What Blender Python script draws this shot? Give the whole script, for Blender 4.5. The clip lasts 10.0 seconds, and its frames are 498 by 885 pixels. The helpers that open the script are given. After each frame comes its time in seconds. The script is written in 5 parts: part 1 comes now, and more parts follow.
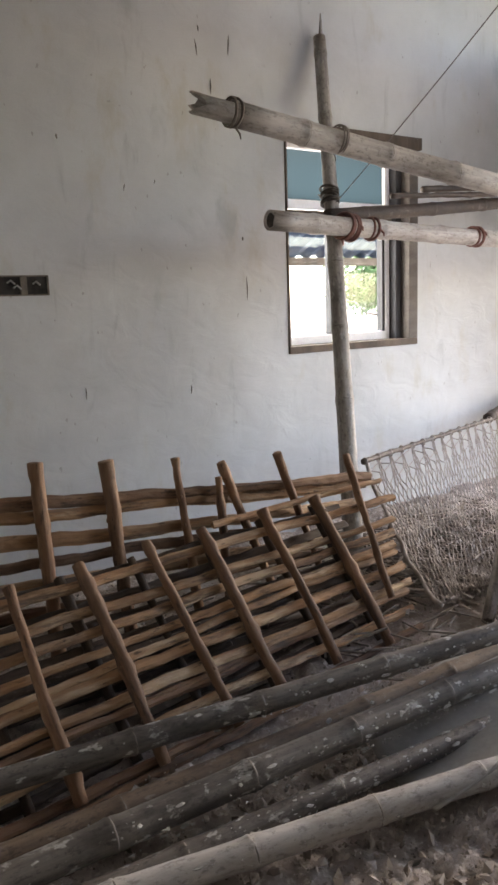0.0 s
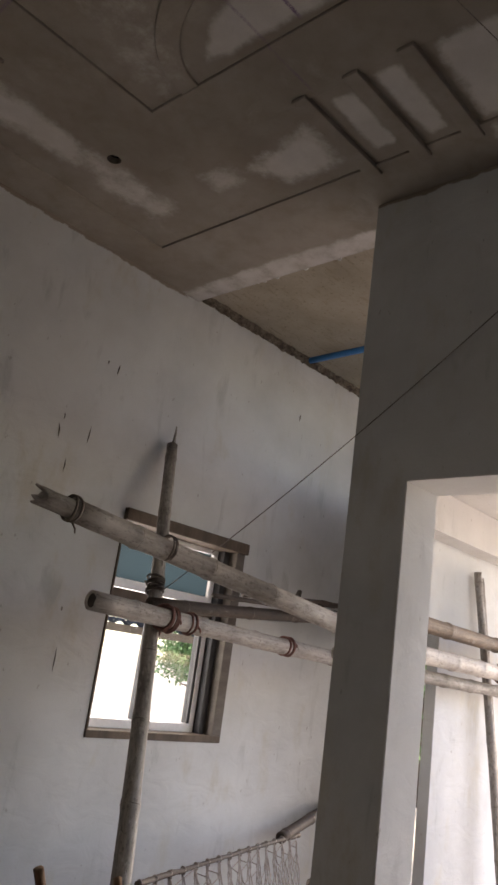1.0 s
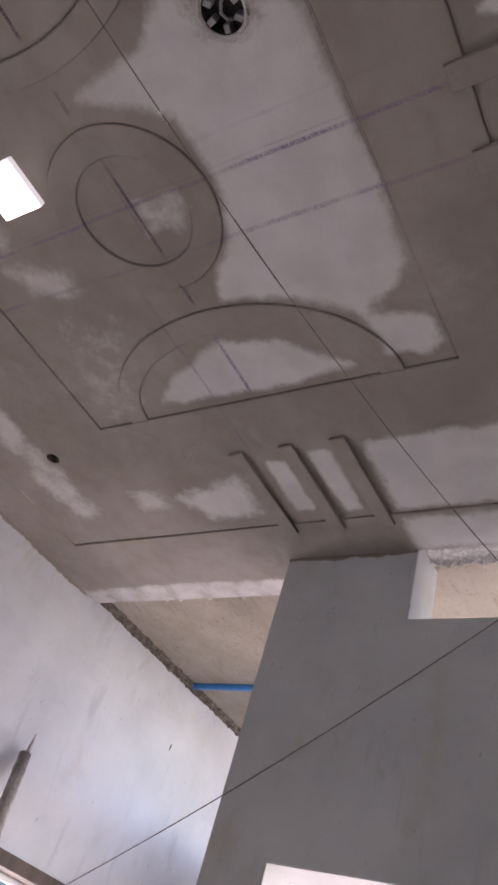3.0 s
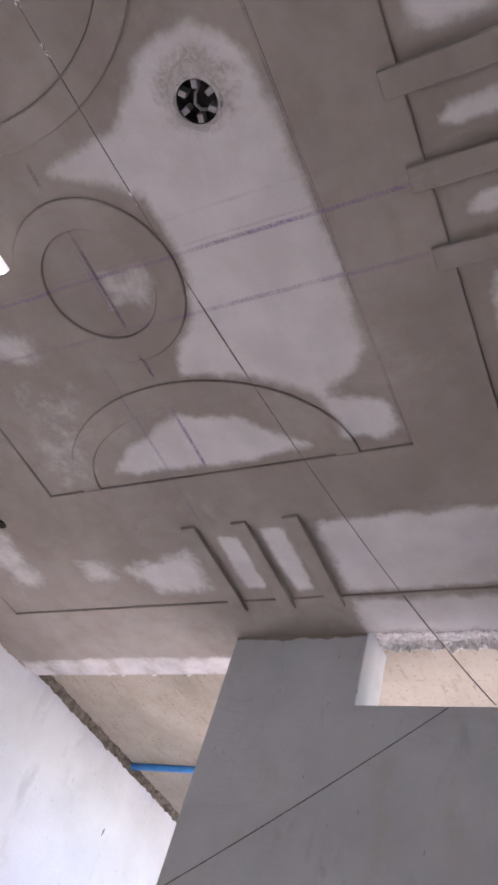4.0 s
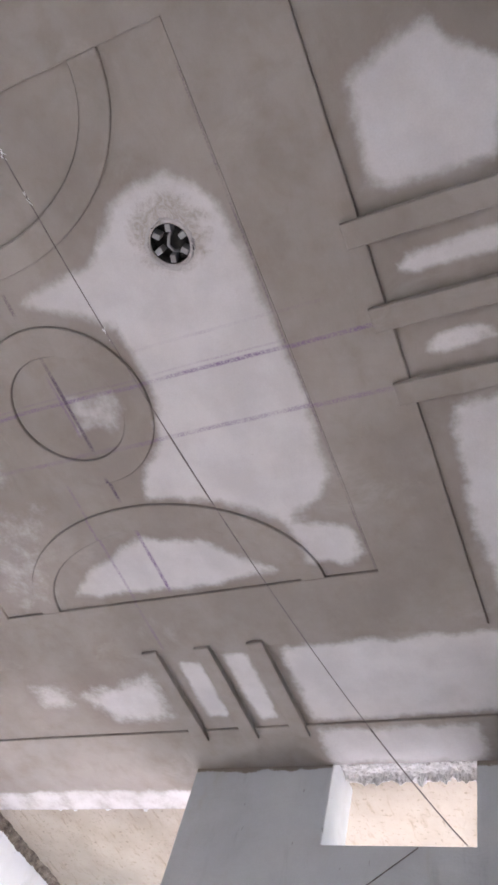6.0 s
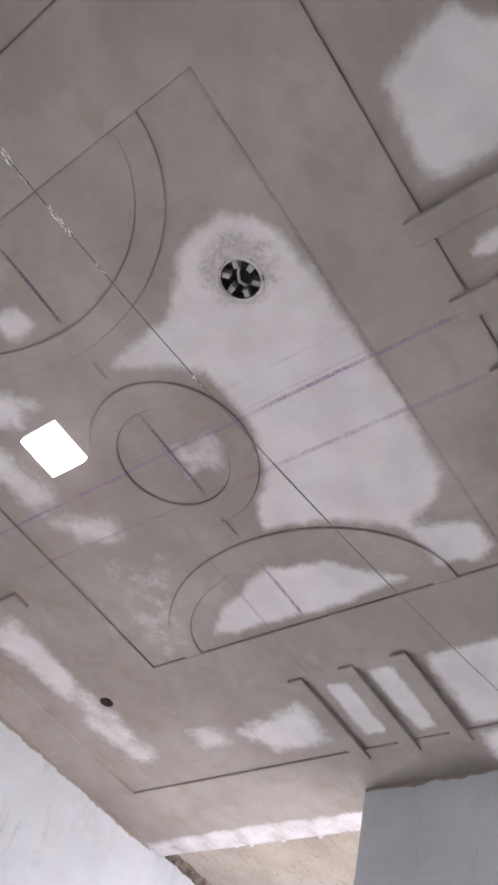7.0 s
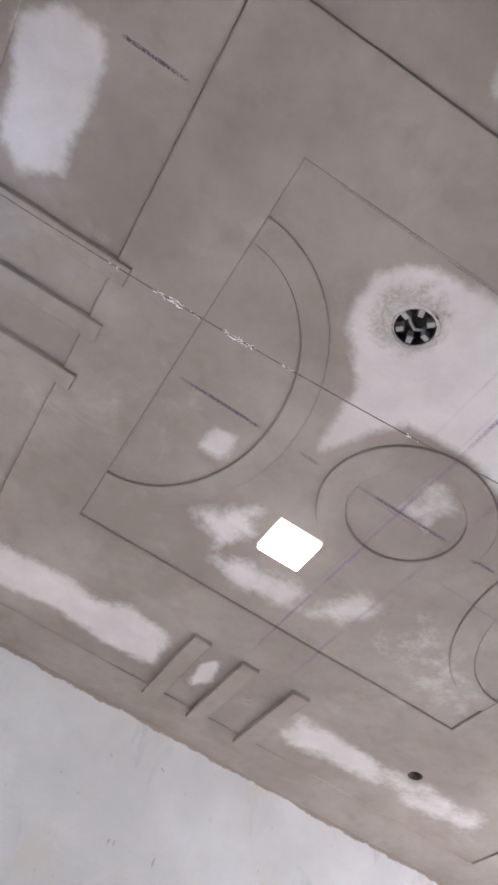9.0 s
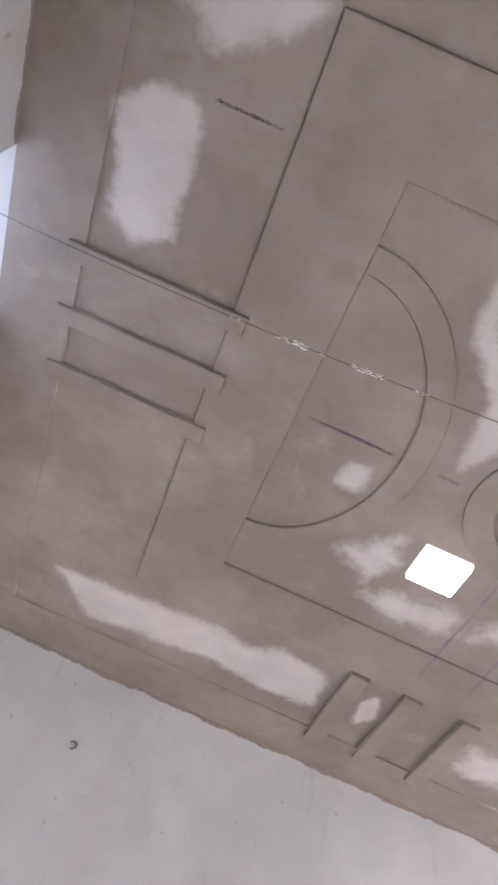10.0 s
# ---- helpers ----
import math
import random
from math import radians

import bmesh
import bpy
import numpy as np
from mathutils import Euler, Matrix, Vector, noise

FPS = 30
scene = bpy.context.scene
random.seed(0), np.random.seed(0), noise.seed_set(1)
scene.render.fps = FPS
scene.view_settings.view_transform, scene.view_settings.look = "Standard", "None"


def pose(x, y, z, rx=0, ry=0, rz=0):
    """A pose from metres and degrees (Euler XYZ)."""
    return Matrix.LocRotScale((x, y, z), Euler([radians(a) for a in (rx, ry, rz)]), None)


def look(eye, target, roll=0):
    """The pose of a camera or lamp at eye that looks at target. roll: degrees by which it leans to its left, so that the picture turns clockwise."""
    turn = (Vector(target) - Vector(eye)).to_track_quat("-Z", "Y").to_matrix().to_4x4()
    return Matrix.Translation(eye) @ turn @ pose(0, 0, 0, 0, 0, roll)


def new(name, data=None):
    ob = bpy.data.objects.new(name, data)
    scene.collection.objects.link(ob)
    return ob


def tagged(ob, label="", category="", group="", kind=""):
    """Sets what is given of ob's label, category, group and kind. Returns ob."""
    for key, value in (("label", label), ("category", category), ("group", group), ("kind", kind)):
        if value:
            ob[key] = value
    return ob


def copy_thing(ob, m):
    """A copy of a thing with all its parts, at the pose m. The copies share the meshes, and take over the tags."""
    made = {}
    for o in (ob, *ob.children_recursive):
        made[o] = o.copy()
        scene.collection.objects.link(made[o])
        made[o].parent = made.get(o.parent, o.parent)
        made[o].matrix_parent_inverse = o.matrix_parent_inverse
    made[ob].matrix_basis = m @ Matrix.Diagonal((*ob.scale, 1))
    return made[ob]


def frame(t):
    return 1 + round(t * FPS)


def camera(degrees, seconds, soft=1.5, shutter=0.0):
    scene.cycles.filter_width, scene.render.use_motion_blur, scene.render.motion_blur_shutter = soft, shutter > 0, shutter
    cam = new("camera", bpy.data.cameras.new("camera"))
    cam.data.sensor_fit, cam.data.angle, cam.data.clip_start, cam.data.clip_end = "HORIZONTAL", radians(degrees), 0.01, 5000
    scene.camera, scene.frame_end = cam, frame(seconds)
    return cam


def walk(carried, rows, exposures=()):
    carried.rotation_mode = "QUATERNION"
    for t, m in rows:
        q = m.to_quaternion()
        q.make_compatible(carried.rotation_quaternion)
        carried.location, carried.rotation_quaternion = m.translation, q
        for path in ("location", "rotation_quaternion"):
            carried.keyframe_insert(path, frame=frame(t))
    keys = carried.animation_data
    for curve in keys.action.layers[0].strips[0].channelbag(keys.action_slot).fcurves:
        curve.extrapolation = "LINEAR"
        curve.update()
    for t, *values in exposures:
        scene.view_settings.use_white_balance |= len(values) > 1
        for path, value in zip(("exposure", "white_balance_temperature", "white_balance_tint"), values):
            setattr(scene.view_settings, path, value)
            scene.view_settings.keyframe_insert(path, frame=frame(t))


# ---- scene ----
cam = camera(35.7, 10.0, 2.8)
PATH = [
    (0, (-0.664, -1.376, 1.171), (0.465, 0.236, 0.821), -2.0),
    (0.3, (-0.643, -1.394, 1.218), (0.640, 0.140, 1.267), 2.2),
    (0.5, (-0.637, -1.404, 1.248), (0.738, 0.041, 1.4), 4.3),
    (0.6, (-0.638, -1.408, 1.263), (0.764, 0.004, 1.464), 5.2),
    (0.9, (-0.650, -1.417, 1.306), (0.748, -0.058, 1.754), 7.4),
    (1, (-0.657, -1.419, 1.32), (0.726, -0.089, 1.883), 8.1),
    (1.2, (-0.676, -1.421, 1.348), (0.662, -0.135, 2.095), 9.5),
    (1.5, (-0.7, -1.424, 1.383), (0.583, -0.191, 2.295), 11.9),
    (2, (-0.708, -1.433, 1.406), (0.508, -0.283, 2.5), 16.2),
    (2.5, (-0.715, -1.44, 1.418), (0.47, -0.356, 2.61), 19.0),
    (2.7, (-0.719, -1.440, 1.423), (0.450, -0.371, 2.645), 19.7),
    (4, (-0.738, -1.436, 1.462), (0.334, -0.521, 2.881), 22.0),
    (4.5, (-0.744, -1.45, 1.477), (0.292, -0.595, 2.959), 22.9),
    (5, (-0.755, -1.453, 1.491), (0.254, -0.671, 3.031), 23.1),
    (5.2, (-0.761, -1.452, 1.490), (0.221, -0.686, 3.055), 23.0),
    (6.3, (-0.801, -1.439, 1.480), (0.051, -0.618, 3.093), 23.0),
    (6.5, (-0.806, -1.438, 1.48), (0.022, -0.564, 3.078), 22.8),
    (7, (-0.814, -1.443, 1.484), (-0.079, -0.453, 3.058), 22.1),
    (7.5, (-0.832, -1.438, 1.467), (-0.19, -0.388, 3.043), 20.4),
    (8, (-0.871, -1.405, 1.465), (-0.326, -0.307, 3.046), 19.0),
    (8.5, (-0.873, -1.423, 1.471), (-0.468, -0.244, 3.035), 21.0),
    (9, (-0.902, -1.418, 1.472), (-0.61, -0.19, 3.024), 21.3),
    (9.5, (-0.93, -1.401, 1.444), (-0.757, -0.16, 3.003), 22.0),
    (10, (-0.967, -1.401, 1.464), (-0.969, -0.115, 2.996), 24.1),
]
walk(cam, [(t, look(eye, target, roll)) for t, eye, target, roll in PATH], [(0.0, 3.38, 7760, 18), (0.5, 2.90, 8060, 20), (1.0, 2.35, 8160, 22), (1.5, 2.80, 7660, 28), (2.0, 3.30, 7360, 34), (2.5, 3.60, 7060, 35), (2.7, 3.80, 6960, 32), (3.8, 4.15, 6660, 30), (4.0, 4.44, 6560, 29), (4.5, 4.87, 6460, 25), (5.0, 5.00, 6460, 24), (6.5, 5.00, 6410, 23), (7.5, 5.08, 6360, 22), (9.0, 5.25, 6440, 21), (10.0, 5.10, 6680, 25)])

# ---- light ----
world = bpy.data.worlds.new("world")
scene.world = world
world.use_nodes = True
wn = world.node_tree.nodes
sky = wn.new("ShaderNodeTexSky")
sky.sky_type, sky.sun_disc = "NISHITA", False
sky.sun_elevation, sky.sun_rotation = radians(62), radians(169)
wn["Background"].inputs[1].default_value = 0.15
world.node_tree.links.new(sky.outputs[0], wn["Background"].inputs[0])
sun_data = bpy.data.lights.new("sun", "SUN")
sun_data.energy, sun_data.angle, sun_data.color = 1.7, radians(2), (1.0, 0.96, 0.9)
sun = new("sun", sun_data)
sun.matrix_world = look((4, -5.3, 10), (3, 0, 0))


def area_lamp(name, eye, target, sx, sy, power, color):
    d = bpy.data.lights.new(name, "AREA")
    d.shape, d.size, d.size_y, d.energy, d.color = "RECTANGLE", sx, sy, power, color
    ob = new(name, d)
    ob.matrix_world = look(eye, target)
    return ob


area_lamp("window_daylight", (2.27, 2.05, 1.45), (2.27, 0.0, 1.1), 0.85, 1.0, 4.0, (0.98, 0.99, 1.0))
# Added fill lamp out in the yard, standing in for daylight through the veranda.
area_lamp("veranda_fill", (12.0, -0.15, 1.9), (0.0, -0.25, 1.1), 2.4, 2.6, 240, (1.0, 0.98, 0.95))


# ---- materials ----
class Nodes:
    """A small wrapper to write node materials briefly."""

    def __init__(self, name):
        self.mat = bpy.data.materials.new(name)
        self.mat.use_nodes = True
        self.t = self.mat.node_tree
        self.bsdf = self.t.nodes["Principled BSDF"]
        self.co = self.t.nodes.new("ShaderNodeTexCoord").outputs["Object"]

    def link(self, a, b):
        self.t.links.new(a, b)

    def put(self, socket, v):
        if isinstance(v, (int, float)):
            socket.default_value = v
        elif isinstance(v, tuple):
            socket.default_value = (*v, 1.0) if len(v) == 3 and socket.type == "RGBA" else v
        else:
            self.link(v, socket)

    def noise(self, scale, detail=4.0, rough=0.55, co=None, distort=0.0):
        n = self.t.nodes.new("ShaderNodeTexNoise")
        self.link(co or self.co, n.inputs["Vector"])
        n.inputs["Scale"].default_value, n.inputs["Detail"].default_value = scale, detail
        n.inputs["Roughness"].default_value, n.inputs["Distortion"].default_value = rough, distort
        return n.outputs[0]

    def stretch(self, s, loc=(0, 0, 0)):
        n = self.t.nodes.new("ShaderNodeMapping")
        n.inputs["Scale"].default_value, n.inputs["Location"].default_value = s, loc
        self.link(self.co, n.inputs[0])
        return n.outputs[0]

    def step(self, v, lo, hi, a=0.0, b=1.0):
        n = self.t.nodes.new("ShaderNodeMapRange")
        n.interpolation_type = "SMOOTHSTEP"
        self.put(n.inputs[0], v)
        for i, q in enumerate((lo, hi, a, b)):
            n.inputs[i + 1].default_value = q
        return n.outputs[0]

    def math(self, op, a, b=0.0, c=0.0):
        n = self.t.nodes.new("ShaderNodeMath")
        n.operation = op
        for i, v in enumerate((a, b, c)):
            self.put(n.inputs[i], v)
        return n.outputs[0]

    def mix(self, fac, a, b, blend="MIX"):
        n = self.t.nodes.new("ShaderNodeMix")
        n.data_type, n.blend_type = "RGBA", blend
        self.put(n.inputs[0], fac)
        self.put(n.inputs[6], a)
        self.put(n.inputs[7], b)
        return n.outputs[2]

    def xyz(self):
        n = self.t.nodes.new("ShaderNodeSeparateXYZ")
        self.link(self.co, n.inputs[0])
        return n.outputs

    def random(self):
        return self.t.nodes.new("ShaderNodeObjectInfo").outputs["Random"]

    def island(self):
        return self.t.nodes.new("ShaderNodeNewGeometry").outputs["Random Per Island"]

    def attribute(self, name):
        n = self.t.nodes.new("ShaderNodeAttribute")
        n.attribute_name = name
        return n.outputs["Fac"]

    def bump(self, height, strength, distance, normal=None):
        n = self.t.nodes.new("ShaderNodeBump")
        n.inputs["Strength"].default_value, n.inputs["Distance"].default_value = strength, distance
        self.link(height, n.inputs["Height"])
        if normal:
            self.link(normal, n.inputs["Normal"])
        return n.outputs[0]

    def done(self, color, rough=0.9, normal=None, metal=0.0):
        self.put(self.bsdf.inputs["Base Color"], color)
        self.put(self.bsdf.inputs["Roughness"], rough)
        self.bsdf.inputs["Metallic"].default_value = metal
        if normal:
            self.link(normal, self.bsdf.inputs["Normal"])
        return self.mat


H, RAW = 3.35, 3.405


def mat_plaster(name, light, dark, stain, lap=False):
    """Trowelled cement plaster: clouds, fine grain, sparse dirt flecks and faint trowel sweeps."""
    m = Nodes(name)
    clouds = m.step(m.noise(1.3, 5, 0.6), 0.3, 0.7)
    c = m.mix(clouds, dark, light)
    blot = m.step(m.noise(3.4, 6, 0.65, m.stretch((1, 1, 0.45), (7, 3, 1))), 0.54, 0.72, 0, 0.75)
    c = m.mix(blot, c, stain)
    streak = m.step(m.noise(9, 5, 0.6, m.stretch((1, 1, 0.25), (2, 8, 4)), 0.6), 0.57, 0.75, 0, 0.5)
    c = m.mix(streak, c, tuple(v * 0.72 for v in dark))
    fleck = m.step(m.noise(38, 2, 0.5, m.stretch((1, 1, 0.5))), 0.715, 0.77, 0, 0.45)
    c = m.mix(fleck, c, (0.17, 0.15, 0.13))
    if lap:
        x, y, z = m.xyz()
        ragged = m.math("ADD", z, m.math("MULTIPLY_ADD", m.noise(7, 7, 0.7), 0.075, -0.0375))
        inside = m.step(x, 1.93, 1.99, 1.0, 0.0)
        c = m.mix(m.math("MULTIPLY", m.step(ragged, H - 0.022, H - 0.012), inside), c, (0.235, 0.195, 0.158))
        crack = m.math("ADD", z, m.math("MULTIPLY_ADD", m.noise(16, 7, 0.75, m.stretch((1, 1, 1), (3, 3, 3))), 0.09, -0.045))
        c = m.mix(m.math("MULTIPLY", m.step(crack, RAW - 0.040, RAW - 0.022), m.step(x, 2.02, 2.08)), c, (0.075, 0.055, 0.042))
    grain = m.noise(160, 3, 0.6)
    c = m.mix(m.step(grain, 0.3, 0.7, 0, 0.12), c, tuple(v * 0.8 for v in dark))
    sweep = m.noise(5.5, 4, 0.5, m.stretch((1, 1, 1.6)), 1.2)
    n = m.bump(sweep, 0.35, 0.012)
    n = m.bump(grain, 0.25, 0.002, n)
    return m.done(c, 0.92, n)


M_WALL = mat_plaster("cement_plaster", (0.55, 0.57, 0.575), (0.43, 0.445, 0.45), (0.44, 0.42, 0.36), True)
M_REVEAL = mat_plaster("smoothed_plaster", (0.60, 0.61, 0.60), (0.49, 0.50, 0.49), (0.42, 0.42, 0.40))
M_WHITE_SLAB = mat_plaster("white_plaster", (0.55, 0.545, 0.535), (0.47, 0.465, 0.455), (0.42, 0.41, 0.39))


def mat_ceiling():
    """Fresh moulded plaster, damp dark, dry or painted-lit pale, with purple chalk lines."""
    m = Nodes("moulded_plaster")
    x, y, z = m.xyz()
    damp = m.mix(m.step(m.noise(2.2, 5, 0.6), 0.3, 0.7), (0.235, 0.205, 0.176), (0.325, 0.293, 0.262))
    damp = m.mix(m.step(m.noise(9, 6, 0.6, None, 0.3), 0.42, 0.78, 0, 0.45), damp, (0.195, 0.162, 0.128))
    damp = m.mix(m.step(m.noise(3.1, 6, 0.7, m.stretch((1, 1, 1), (5, 2, 0)), 0.5), 0.55, 0.75, 0, 0.5), damp, (0.42, 0.385, 0.345))
    dry = m.mix(m.step(m.noise(6, 5, 0.6), 0.3, 0.7), (0.515, 0.497, 0.487), (0.60, 0.582, 0.572))
    edge = m.math("ADD", m.attribute("dry"), m.math("MULTIPLY_ADD", m.noise(9, 8, 0.68), 0.9, -0.45))
    mask = m.step(edge, 0.30, 0.70)
    c = m.mix(mask, damp, dry)
    wob = m.math("MULTIPLY_ADD", m.noise(2.5, 2), 0.012, -0.006)
    gritty = m.math("MULTIPLY", m.step(m.noise(230, 4, 0.7), 0.36, 0.60, 0.1, 1.0), m.step(m.noise(7, 4, 0.6), 0.35, 0.65, 0.25, 1.0))

    def chalk(c, axis, at, a, b, width, strength, color):
        u, v = (x, y) if axis == "x" else (y, x)
        d = m.math("ABSOLUTE", m.math("ADD", m.math("SUBTRACT", u, at), wob))
        on = m.step(d, width * 0.4, width * 1.5, 1.0, 0.0)
        run = m.math("MULTIPLY", m.step(v, a - 0.02, a + 0.02), m.step(v, b - 0.02, b + 0.02, 1.0, 0.0))
        return m.mix(m.math("MULTIPLY", m.math("MULTIPLY", on, run), m.math("MULTIPLY", gritty, strength)), c, color)

    purple, ink = (0.17, 0.09, 0.22), (0.08, 0.05, 0.09)
    c = chalk(c, "x", -0.025, -1.0, 0.98, 0.0065, 0.9, purple)
    c = chalk(c, "x", -0.045, -0.75, 0.55, 0.0035, 0.3, purple)
    c = chalk(c, "x", 0.17, -1.0, 0.98, 0.0075, 0.6, purple)
    c = chalk(c, "x", -0.13, -0.9, -0.3, 0.005, 0.3, purple)
    c = chalk(c, "y", -0.005, -0.19, 0.17, 0.0065, 1.5, ink)
    c = chalk(c, "y", 0.012, -0.12, 0.10, 0.005, 0.8, purple)
    c = chalk(c, "y", 0.0, 0.27, 0.36, 0.006, 1.6, ink)
    c = chalk(c, "y", 0.0, 0.50, 0.77, 0.007, 1.2, purple)
    c = chalk(c, "y", 0.0, -0.395, -0.335, 0.0065, 1.8, ink)
    c = chalk(c, "y", 0.0, -0.83, -0.56, 0.0055, 2.6, ink)
    c = chalk(c, "y", 0.16, 0.27, 1.05, 0.006, 0.5, purple)
    c = chalk(c, "y", -0.757, -1.37, -1.21, 0.0045, 2.2, ink)
    c = chalk(c, "y", -0.757, -0.77, 0.80, 0.0035, 0.6, ink)
    c = chalk(c, "y", 1.11, -1.2, -0.6, 0.003, 0.3, ink)
    c = m.mix(m.step(m.noise(70, 3, 0.7), 0.70, 0.78, 0, 0.4), c, (0.14, 0.12, 0.10))
    # hand-smeared mortar round the fan box
    off = m.math("POWER", m.math("ADD", m.math("POWER", m.math("ADD", x, 0.41), 2.0), m.math("POWER", m.math("ADD", y, 0.565), 2.0)), 0.5)
    smear = m.step(m.math("ADD", off, m.math("MULTIPLY_ADD", m.noise(13, 7, 0.75, None, 1.0), 0.16, -0.08)), 0.075, 0.125, 0.85, 0.0)
    c = m.mix(smear, c, m.mix(m.step(m.noise(32, 6, 0.75, None, 1.5), 0.35, 0.65), (0.30, 0.265, 0.22), (0.47, 0.445, 0.42)))
    grain = m.noise(190, 3, 0.65)
    c = m.mix(m.step(grain, 0.3, 0.7, 0, 0.07), c, (0.16, 0.14, 0.12))
    n = m.bump(m.noise(6, 5, 0.55, m.stretch((1, 2.2, 1)), 0.9), 0.3, 0.008)
    n = m.bump(grain, 0.2, 0.0015, n)
    rough = m.step(mask, 0, 1, 0.78, 0.95)
    return m.done(c, rough, n)


M_CEILING = mat_ceiling()


def mat_raw_slab():
    m = Nodes("raw_concrete")
    c = m.mix(m.step(m.noise(2.5, 5, 0.6), 0.3, 0.7), (0.28, 0.245, 0.195), (0.37, 0.325, 0.265))
    c = m.mix(m.step(m.noise(7, 5, 0.6, m.stretch((1, 5, 1)), 0.5), 0.55, 0.72, 0, 0.6), c, (0.21, 0.165, 0.115))
    c = m.mix(m.step(m.noise(45, 4, 0.7), 0.57, 0.68, 0, 0.7), c, (0.17, 0.13, 0.09))
    return m.done(c, 0.93, m.bump(m.noise(30, 6, 0.7), 0.5, 0.006))


M_RAW = mat_raw_slab()


def mat_bamboo(name, light, dark, grime, spots):
    """Weathered culm: long fibres down the axis, grey grime in clouds, cement splashes."""
    m = Nodes(name)
    fibre = m.noise(60, 4, 0.6, m.stretch((1, 1, 0.05)))
    c = m.mix(m.step(fibre, 0.3, 0.7), dark, light)
    r = m.random()
    c = m.mix(m.math("MULTIPLY", r, 0.6), c, dark)
    c = m.mix(m.step(m.noise(9, 6, 0.68, m.stretch((1, 1, 0.3))), 0.42, 0.66, 0, 0.85), c, grime)
    c = m.mix(m.step(m.noise(26, 4, 0.65, m.stretch((1, 1, 0.6))), 0.60, 0.66, 0, spots), c, (0.50, 0.49, 0.46))
    c = m.mix(m.step(m.noise(42, 3, 0.6, m.stretch((1, 1, 0.4), (4, 1, 2))), 0.68, 0.76, 0, 0.6), c, (0.05, 0.04, 0.035))
    c = m.mix(m.step(m.noise(11, 6, 0.72, m.stretch((1, 1, 0.5), (6, 2, 9))), 0.60, 0.66, 0, spots * 0.8), c, (0.46, 0.45, 0.42))
    c = m.mix(m.step(m.noise(5, 5, 0.7, m.stretch((1, 1, 0.35), (1, 6, 2))), 0.56, 0.70, 0, 0.55), c, (0.17, 0.10, 0.07))
    c = m.mix(m.step(m.noise(70, 5, 0.75, m.stretch((1, 1, 0.5))), 0.50, 0.66, 0, 0.6), c, tuple(v * 0.5 for v in grime))
    lumps = m.noise(30, 5, 0.7)
    return m.done(c, 0.68, m.bump(lumps, 0.35, 0.004, m.bump(fibre, 0.4, 0.002)))


M_BAMBOO = mat_bamboo("grey_bamboo", (0.37, 0.345, 0.315), (0.22, 0.20, 0.182), (0.12, 0.108, 0.098), 0.4)
M_BAMBOO_PALE = mat_bamboo("pale_bamboo", (0.57, 0.54, 0.50), (0.41, 0.38, 0.35), (0.25, 0.225, 0.205), 0.45)
M_BAMBOO_DARK = mat_bamboo("cement_splashed_bamboo", (0.21, 0.187, 0.163), (0.088, 0.075, 0.065), (0.03, 0.025, 0.022), 0.7)
def mat_stick(name, wood, pale, bark):
    """Half-peeled stick: orange wood, pale split faces and strips of dark bark."""
    m = Nodes(name)
    r = m.random()
    shift = m.t.nodes.new("ShaderNodeVectorMath")
    shift.operation = "ADD"
    m.link(m.co, shift.inputs[0])
    m.link(m.math("MULTIPLY", r, 37.0), shift.inputs[1])
    m.co = shift.outputs[0]
    fibre = m.noise(90, 4, 0.6, m.stretch((1, 1, 0.06)))
    c = m.mix(m.step(fibre, 0.3, 0.7), tuple(v * 0.75 for v in wood), wood)
    c = m.mix(m.step(m.noise(16, 5, 0.65, m.stretch((1, 1, 0.14))), 0.44, 0.64, 0, 0.9), c, pale)
    c = m.mix(m.step(m.noise(20, 6, 0.72, m.stretch((1, 1, 0.16), (3, 9, 1))), 0.50, 0.66, 0, 0.9), c, bark)
    c = m.mix(m.step(m.noise(5, 4, 0.6, m.stretch((1, 1, 0.6), (8, 1, 3))), 0.45, 0.70, 0, 0.55), c, tuple(0.5 * a + 0.2 * b for a, b in zip(bark, wood)))
    c = m.mix(m.math("MULTIPLY", r, 0.28), c, bark)
    c = m.mix(m.step(m.noise(60, 4, 0.7, m.stretch((1, 1, 0.22))), 0.58, 0.70, 0, 0.8), c, (0.03, 0.02, 0.015))
    knots = m.noise(36, 5, 0.7, m.stretch((1, 1, 0.5)))
    return m.done(c, 0.8, m.bump(knots, 0.6, 0.006, m.bump(fibre, 0.6, 0.003)))


M_STICK = mat_stick("peeled_stick", (0.19, 0.10, 0.054), (0.28, 0.17, 0.10), (0.045, 0.028, 0.02))
M_STICK_PALE = mat_stick("split_stick", (0.36, 0.195, 0.095), (0.54, 0.39, 0.25), (0.07, 0.04, 0.024))
# Stick colours darkened to paint in the shade behind the leaning rack.
M_STICK_SHADE = mat_stick("shade_dark_stick", (0.07, 0.045, 0.03), (0.11, 0.075, 0.05), (0.025, 0.018, 0.014))
M_DARK_POLE = mat_bamboo("dark_brown_pole", (0.095, 0.066, 0.05), (0.052, 0.036, 0.029), (0.028, 0.022, 0.019), 0.12)
M_BROWN_RAIL = mat_bamboo("brown_rail", (0.23, 0.165, 0.115), (0.12, 0.082, 0.056), (0.06, 0.042, 0.032), 0.2)


